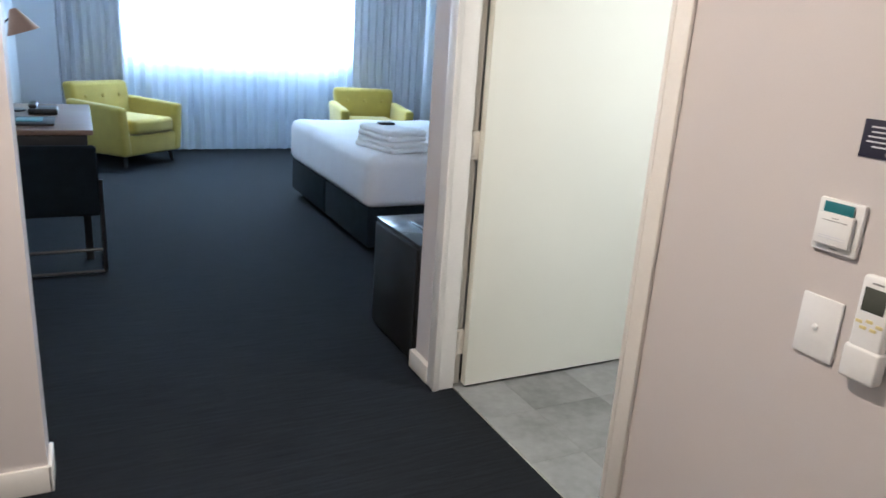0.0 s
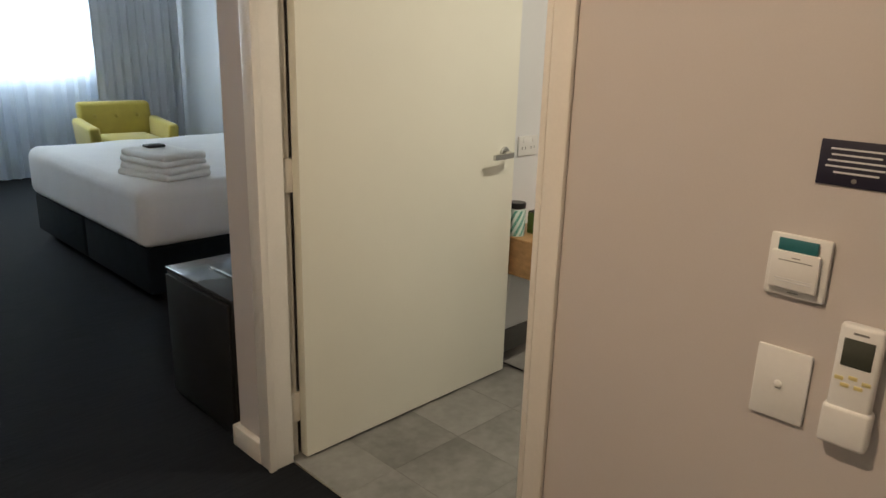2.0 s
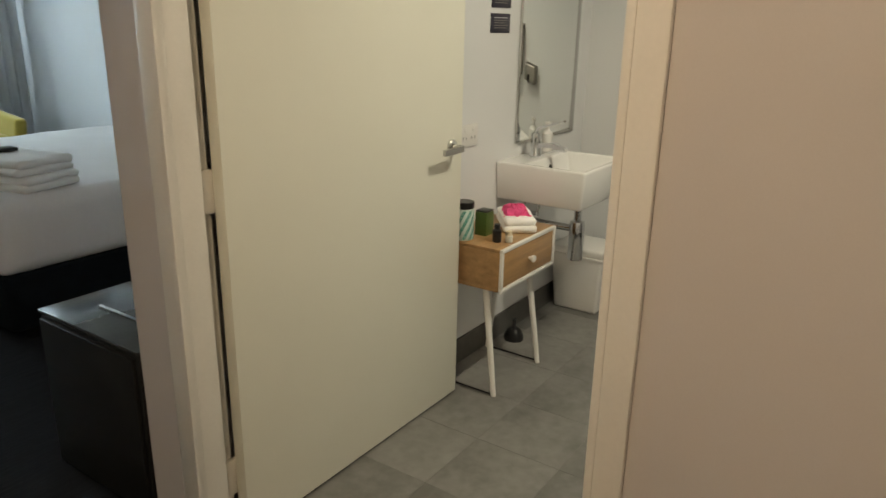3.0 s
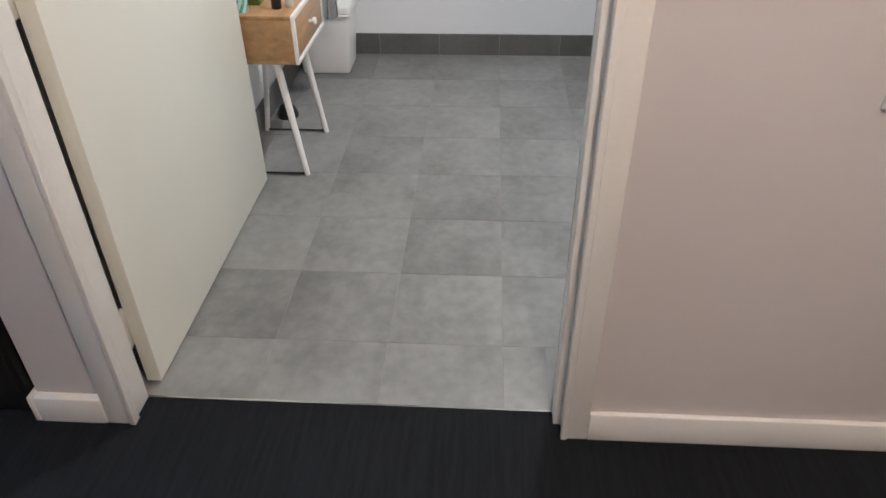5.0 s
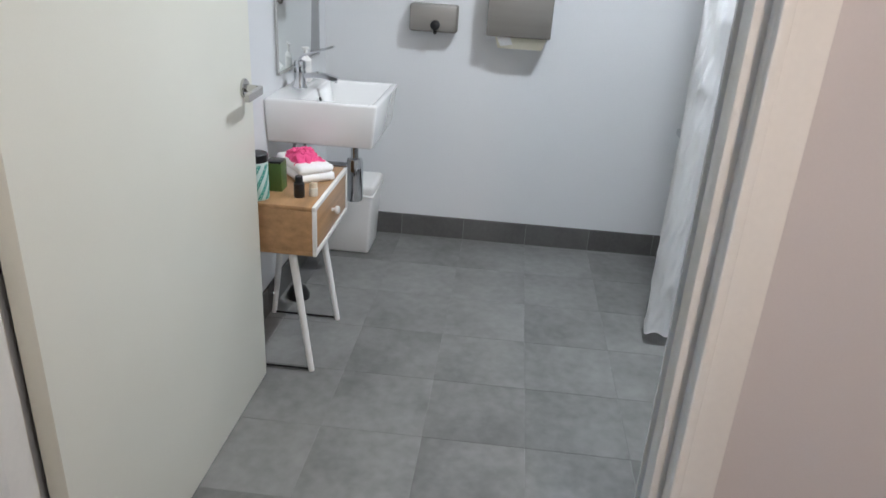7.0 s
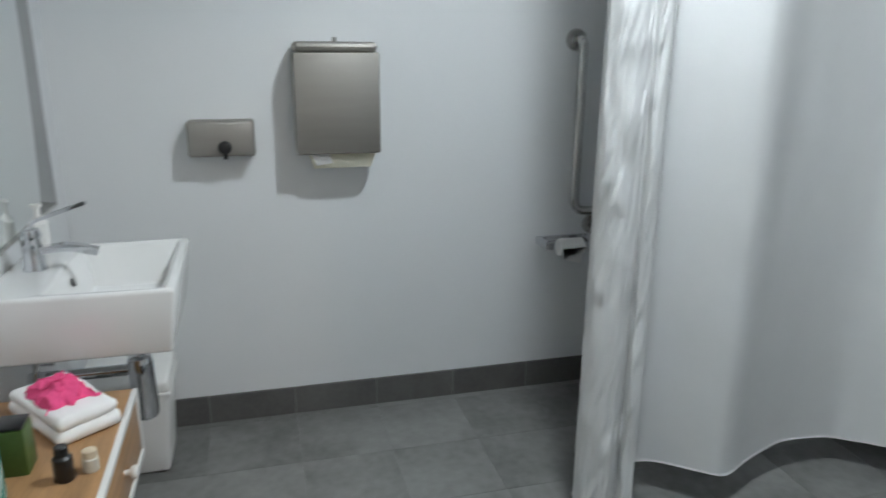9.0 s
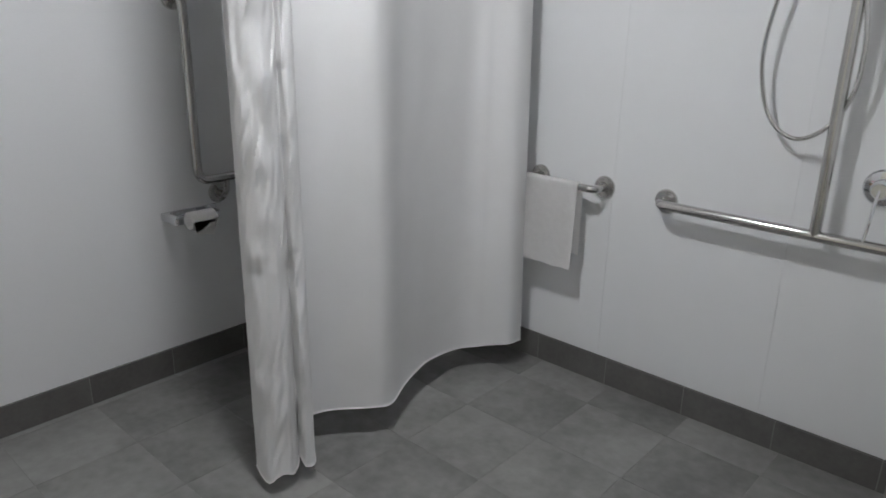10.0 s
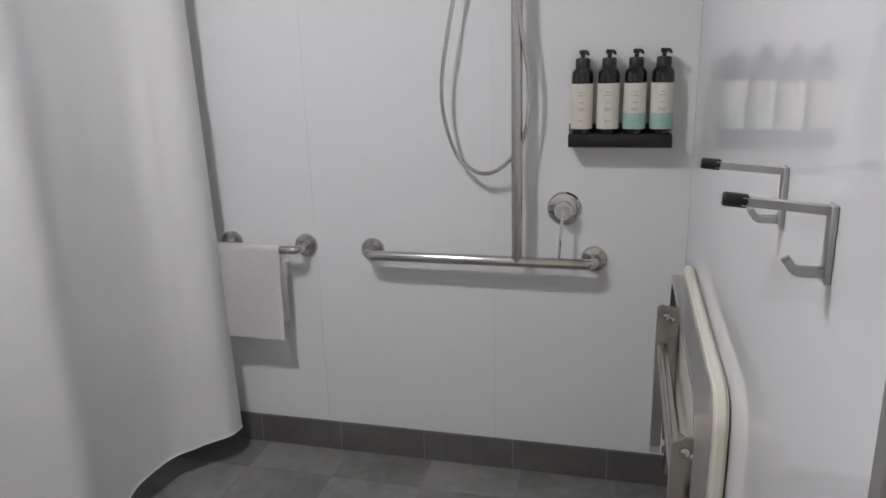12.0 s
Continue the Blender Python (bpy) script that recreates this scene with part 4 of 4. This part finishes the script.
st = wall_card("key_card_switch", -0.562, -0.474, 1.028, 1.124, 0.010, WHITE_PL, "white key card power switch with a teal card", "switch", 0.004)
part("card_slot", box(B(), -0.020, -0.033, 0.014, -0.010, 0.036, 0.072, 0.003), WHITE_PL, st)
part("key_card", box(B(), -0.0155, -0.027, 0.072, -0.0135, 0.029, 0.091, 0.0005), TEAL, st, "teal plastic key card")
for z, w, m in ((0.058, 0.024, GREY_PRINT), (0.063, 0.006, GREY_PRINT), (0.026, 0.026, PRINT), (0.030, 0.026, PRINT), (0.007, 0.008, GREY_PRINT)):
    part("marking", box(B(), -0.0206 if z > 0.02 else -0.0106, -w, z, -0.0199 if z > 0.02 else -0.0099, w, z + 0.0013), m, st)
sw = wall_card("light_switch", -0.562, -0.480, 0.826, 0.945, 0.008, WHITE_PL, "white light switch plate with a round button", "light switch", 0.004)
part("button", lathe(B(), [(0.006, 0), (0.006, 0.003), (0.004, 0.0045)], (-0.008, 0.002, 0.060), (-1, 0, 0), 16), WHITE_PL, sw)
rm = thing("aircon_remote", "white air conditioner remote control in a wall cradle", "remote control", at=(OUT, -0.622, 0.828))
part("cradle", box(B(), -0.028, -0.033, 0, 0, 0.033, 0.062, 0.006, 3), WHITE_PL, rm)
hsx = part("handset", box(B(), -0.024, -0.029, 0.02, -0.004, 0.029, 0.188, 0.006, 3), WHITE_PL, rm)
part("screen", box(B(), -0.0252, -0.020, 0.126, -0.0238, 0.020, 0.168, 0.001), LCD, hsx, "grey liquid crystal display")
for dy, dz in ((-0.018, 0.106), (0.0, 0.110), (0.018, 0.106), (0.009, 0.097), (-0.009, 0.097)):
    part("key", box(B(), -0.0255, dy - 0.006, dz - 0.003, -0.0238, dy + 0.006, dz + 0.003, 0.001), YELLOW_KEY, hsx)
part("brand_bar", box(B(), -0.0246, -0.010, 0.175, -0.0238, 0.010, 0.178), GREY_PRINT, hsx)

# ---- bedroom ----
fr = thing("bar_cabinet", "low black cabinet with a dark glossy top beside the bed", "cabinet", at=(0.30, 1.5, 0))
part("body", box(B(), -0.28, -0.265, 0.0, 0.28, 0.225, 0.515, 0.003), BLACK_MATT, fr)
part("top", box(B(), -0.285, -0.27, 0.516, 0.285, 0.23, 0.530, 0.003), BLACK_TOP, fr)
part("door", box(B(), -0.292, -0.255, 0.02, -0.281, 0.215, 0.505, 0.002), BLACK_MATT, fr)
part("tray_edge", box(B(), -0.17, -0.10, 0.5305, -0.158, 0.10, 0.537, 0.002), STEEL, fr, "pale metal tray edge")

bed = thing("bed", "king bed with white fitted linen on a dark navy base", "bed", at=(1.36, 3.62, 0))
BX0, BX1, BY0, BY1 = -1.03, 1.03, -0.92, 0.92
for a, b in ((BY0, -0.003), (0.003, BY1)):
    part("base", box(B(), BX0 + 0.02, a + 0.01, 0.055, BX1, b - 0.01, 0.315, 0.018, 3), NAVY_CLOTH, bed, "dark navy upholstered base half")
bm = B()
box(bm, BX0, BY0, 0.300, BX1, BY1, 0.635, 0.075, 5)
bmesh.ops.subdivide_edges(bm, edges=[e for e in bm.edges if e.calc_length() > 0.2], cuts=30, use_grid_fill=True)
for v in bm.verts:
    n = noise.noise((v.co.x * 5, v.co.y * 5, v.co.z * 7))
    tuck = max(0, 1 - (v.co - Vector((BX0, BY0, v.co.z))).length / 0.38) * max(0, min(1, (0.62 - v.co.z) / 0.25))
    crease = 0.016 * tuck * noise.noise((v.co.x * 22 + v.co.y * 22, v.co.z * 5, 8))
    v.co += Vector((v.co.x * 0.006 * n + crease, v.co.y * 0.006 * n + crease, 0.007 * n if v.co.z > 0.5 else 0.004 * n))
part("mattress", bm, LINEN, bed, "mattress in white linen")
for x in (BX0 + 0.12, 0, BX1 - 0.1):
    for y in (BY0 + 0.07, BY1 - 0.07):
        part("castor", cyl(B(), (x, y, 0), (x, y, 0.056), 0.025), STEEL, bed)
part("headboard", box(B(), BX1 + 0.02, BY0 - 0.1, 0.05, BX1 + 0.09, BY1 + 0.1, 1.15, 0.015), NAVY_CLOTH, bed)


def folded_towel(x, y, z, turn, sx, sy):
    t = thing("bath_towel", "thick folded white bath towel on the bed", "towel", "towel stack", (x, y, z))
    bm = B()
    for k in range(2):
        box(bm, -sx + 0.012 * k, -sy, k * 0.031, sx, sy - 0.006 * k, k * 0.031 + 0.038, 0.0185, 5)
    bmesh.ops.subdivide_edges(bm, edges=[e for e in bm.edges if e.calc_length() > 0.15], cuts=12, use_grid_fill=True)
    for v in bm.verts:
        if v.co.z > 0.006:
            v.co += 0.009 * Vector(noise.noise_vector((v.co.x * 9, v.co.y * 9, z * 9 + v.co.z * 14)))
    part("folds", bm, TOWEL, t)
    t.rotation_euler = (0, 0, radians(turn))


folded_towel(0.60, 2.99, 0.637, 14, 0.15, 0.21)
folded_towel(0.60, 3.0, 0.706, 10, 0.145, 0.20)
bm = B()
box(bm, -0.05, -0.04, 0, 0.05, 0.04, 0.016, 0.007, 3)
sp = whole("sachet_pack", bm, BLACK_PL, "small black toiletry pack on the towels", "toiletries")
sp.location = (0.59, 3.08, 0.780)


def armchair(x, y, turn, lab):
    c = thing("armchair", lab, "armchair", "yellow armchairs", (x, y, 0))
    part("seat_base", box(B(), -0.36, -0.33, 0.11, 0.36, 0.30, 0.30, 0.025, 3), YELLOW, c)
    part("cushion", box(B(), -0.255, -0.36, 0.30, 0.255, 0.22, 0.44, 0.045, 4), YELLOW, c, "plump yellow seat cushion")
    for s in (-1, 1):
        bm = B()
        box(bm, s * 0.27, -0.34, 0.11, s * 0.37, 0.32, 0.57, 0.035, 4)
        for v in bm.verts:
            if v.co.z > 0.4:
                v.co.x += s * 0.035
                v.co.z += 0.05 * (v.co.y + 0.1)
        part("armrest", bm, YELLOW, c)
    bm = B()
    box(bm, -0.34, 0.20, 0.25, 0.34, 0.34, 0.735, 0.045, 5)
    for v in bm.verts:
        v.co.y += max(0, v.co.z - 0.3) * 0.22
    bk = part("backrest", bm, YELLOW, c)
    for bx, bz in ((-0.2, 0.60), (0, 0.60), (0.2, 0.60)):
        part("button", lathe(B(), [(0.018, 0), (0.015, 0.007), (0.006, 0.010)], (bx, 0.200 + (bz - 0.3) * 0.22, bz), (0, -1, 0.2), 12), YELLOW, bk)
    for sx in (-0.3, 0.3):
        for sy in (-0.27, 0.25):
            part("leg", cyl(B(), (sx, sy, 0), (sx * 0.95, sy * 0.95, 0.115), 0.014, 0.024, 12), BLACK_MATT, c, "dark tapered leg")
    c.rotation_euler = (0, 0, radians(turn))


armchair(-0.82, 6.22, 42, "mustard yellow upholstered armchair by the window curtain")
armchair(1.66, 6.20, -6, "mustard yellow buttoned armchair behind the bed")

# desk, chair and lamp
dk = thing("desk", "walnut-topped desk with black frame against the wall", "desk", at=(-1.42, 3.65, 0))
part("tabletop", box(B(), -0.30, -0.62, 0.715, 0.28, 0.66, 0.742, 0.003), WALNUT, dk)
part("apron", box(B(), -0.28, -0.60, 0.60, 0.25, 0.64, 0.714, 0.003), BLACK_MATT, dk)
for sx in (-0.26, 0.22):
    for sy in (-0.57, 0.61):
        part("leg", box(B(), sx - 0.02, sy - 0.02, 0, sx + 0.02, sy + 0.02, 0.60, 0.003), BLACK_MATT, dk)
ch = thing("desk_chair", "black upholstered desk chair on a dark sled base", "chair", at=(-1.35, 2.78, 0))
bm = B()
box(bm, -0.215, -0.03, 0.33, 0.215, 0.03, 0.70, 0.02, 4)
part("backrest", bm, NAVY_CLOTH, ch)
part("seat", box(B(), -0.215, 0.03, 0.40, 0.215, 0.44, 0.47, 0.025, 4), NAVY_CLOTH, ch)
for s in (-0.225, 0.225):
    part("sled_leg", sweep(B(), rounded([(s, 0.0, 0.52), (s, 0.0, 0.012), (s, 0.42, 0.012), (s, 0.40, 0.40)], 0.05), 0.011, 10), BLACK_PL, ch)
part("crossbar", sweep(B(), [(-0.225, 0.0, 0.14), (0.225, 0.0, 0.14)], 0.009, 8), BLACK_PL, ch)
part("crossbar", sweep(B(), [(-0.225, 0.02, 0.012), (0.225, 0.02, 0.012)], 0.009, 8), BLACK_PL, ch)
lm = thing("desk_lamp", "copper cone desk lamp on a slim black stand", "desk lamp", at=(-1.58, 3.9, 0.742))
part("foot", lathe(B(), [(0.08, 0), (0.08, 0.01), (0.02, 0.016)], (0, 0, 0)), BLACK_PL, lm)
part("stem", sweep(B(), rounded([(0, 0, 0.01), (0, 0, 0.52), (0.06, -0.03, 0.56)], 0.04), 0.006, 8), BLACK_PL, lm)
part("shade", lathe(B(), [(0.095, -0.06), (0.085, -0.045), (0.03, 0.06), (0.018, 0.08)], (0.09, -0.04, 0.53), (-0.35, 0, 1)), COPPER, lm, "copper cone shade")
fo = thing("folder", "dark menu folder with blue card on the desk", "folder", at=(-1.45, 3.35, 0.743))
part("cover", box(B(), -0.12, -0.16, 0, 0.12, 0.16, 0.012, 0.002), BLACK_MATT, fo)
part("card", box(B(), -0.07, -0.08, 0.0125, 0.06, 0.09, 0.016, 0.001), TEAL, fo)
cb = thing("phone", "black desk telephone on the walnut desktop", "telephone", at=(-1.40, 3.78, 0.743))
part("base", box(B(), -0.08, -0.10, 0, 0.08, 0.10, 0.035, 0.01, 3), BLACK_PL, cb)
part("receiver", box(B(), -0.075, -0.095, 0.036, -0.03, 0.095, 0.062, 0.01, 3), BLACK_PL, cb)


def drape(x0, x1, y, z0, z1, folds, depth, material, name, lab, seed):
    nu, nv = int(folds * 9), 16
    bm = B()
    g = []
    for i in range(nu + 1):
        u = i / nu
        col = []
        for j in range(nv + 1):
            v = j / nv
            ph = u * folds * 2 * math.pi + 0.8 * noise.noise((u * folds * 0.7, seed, 0)) + 0.5 * (1 - v) * noise.noise((u * 5, seed, v * 2))
            d = depth * (0.7 + 0.5 * noise.noise((u * folds * 0.35, seed, 4))) * (0.75 + 0.35 * (1 - v))
            col.append(bm.verts.new((x0 + (x1 - x0) * u + 0.25 * d * math.sin(2 * ph), y + d * math.sin(ph), z0 + (z1 - z0) * v)))
        g.append(col)
    rows_of = [[v.co.copy() for v in col] for col in g]
    for p, q in zip(g, g[1:]):
        for j in range(nv):
            bm.faces.new((p[j], q[j], q[j + 1], p[j + 1]))
    c = thing(name, lab, "curtain", at=(0, 0, 0))
    part("cloth", bm, material, c)
    for tag_name, j, r in (("hem", 0, 0.005), ("heading_tape", nv, 0.007)):
        part(tag_name, sweep(B(), [col[j] for col in rows_of], r, 6), material, c)
    return c


drape(-1.36, -0.78, 6.70, 0.012, 2.33, 7, 0.035, DRAPE, "drape", "grey lined drape drawn beside the window", 1)
drape(1.62, 2.50, 6.70, 0.012, 2.33, 10, 0.035, DRAPE, "drape", "grey lined drape drawn into the corner", 2)
drape(-0.95, 1.80, 6.82, 0.012, 2.33, 24, 0.034, SHEER, "sheer_curtain", "sheer white voile curtain over the bright window", 3)
ct = thing("curtain_track", "white ceiling curtain track", "curtain track", at=(0.5, 6.76, 2.33))
part("track", box(B(), -1.9, -0.09, 0.01, 2.0, 0.09, 0.088, 0.004), WHITE_METAL, ct)

# ---- pieces of floor and skirting ----
floor_tiles = struct("bathroom_floor", box(B(), 0.082, BACK - 0.01, -0.012, FAR, BASIN, -0.0012), FLOOR_GROUT, "grey stone-look tiled bathroom floor", "floor")
T, GAP = 0.3085, 0.0007
gx, gy = 0.612 - 2 * T, 0.100 - 6 * T


def cut_tile(x0, y0, x1, y1, shared={}):
    key = (round(x1 - x0, 4), round(y1 - y0, 4))
    if key not in shared:
        bm = B()
        w, d = key[0] / 2 - GAP, key[1] / 2 - GAP
        box(bm, -w, -d, -0.008, w, d, 0, 0.0004, 1)
        shared[key] = finish(bm, "tile", FLOOR_TILE)
    ob = new("tile", shared[key])
    ob.location = ((x0 + x1) / 2, (y0 + y1) / 2, 0)
    ob.parent = floor_tiles


for i in range(-1, 9):
    for j in range(0, 11):
        x0, x1 = gx + i * T, gx + (i + 1) * T
        y0, y1 = gy + j * T, gy + (j + 1) * T
        x0, x1, y0, y1 = max(x0, 0.083), min(x1, FAR - 0.001), max(y0, BACK), min(y1, BASIN)
        if x1 - x0 > 0.03 and y1 - y0 > 0.03:
            if x0 < IN:
                y0, y1 = max(y0, DY0 - 0.014), min(y1, DY1 - 0.001)
            if y1 - y0 > 0.03:
                cut_tile(x0, y0, x1, y1)
# the strips along the corridor wall beside the door
for j in range(0, 11):
    y0, y1 = max(gy + j * T, BACK), min(gy + (j + 1) * T, BASIN)
    x1 = gx + math.floor((IN - gx) / T + 1) * T
    if y1 <= DY0 + 0.05 or y0 >= DY1:
        cut_tile(IN + 0.008, y0, x1, min(y1, DY0 - 0.001) if y1 <= DY0 + 0.05 else y1)


def skirting(name, lab, along, lo, hi, at, out, start):
    ob = struct(name, box(B(), *((at, lo, 0, at + out * 0.0092, hi, 0.105) if along == "y" else (lo, at, 0, hi, at + out * 0.0092, 0.105))), SKIRT_GROUT, lab, "skirting")
    a = start
    while a > lo:
        a -= T
    while a < hi:
        p, q = max(a, lo) + 0.0012, min(a + T, hi) - 0.0012
        if q - p > 0.02:
            bm = B()
            if along == "y":
                box(bm, at, p, 0.001, at + out * 0.010, q, 0.108, 0.0004, 1)
            else:
                box(bm, p, at, 0.001, q, at + out * 0.010, 0.108, 0.0004, 1)
            part("skirting_tile", bm, SKIRT_TILE, ob)
        a += T


skirting("skirting_far", "dark grey tile skirting of the far wall", "y", BACK + 0.011, BASIN - 0.011, FAR, -1, 0.100)
skirting("skirting_shower", "dark grey tile skirting of the shower wall", "x", IN + 0.009, FAR, BACK, 1, 0.64)
skirting("skirting_basin", "dark grey tile skirting under the basin", "x", IN + 0.001, FAR, BASIN, -1, 0.64)
skirting("skirting_seat", "dark grey tile skirting under the shower seat", "y", BACK + 0.011, DY0 - 0.04, IN + 0.008, 1, 0.100)
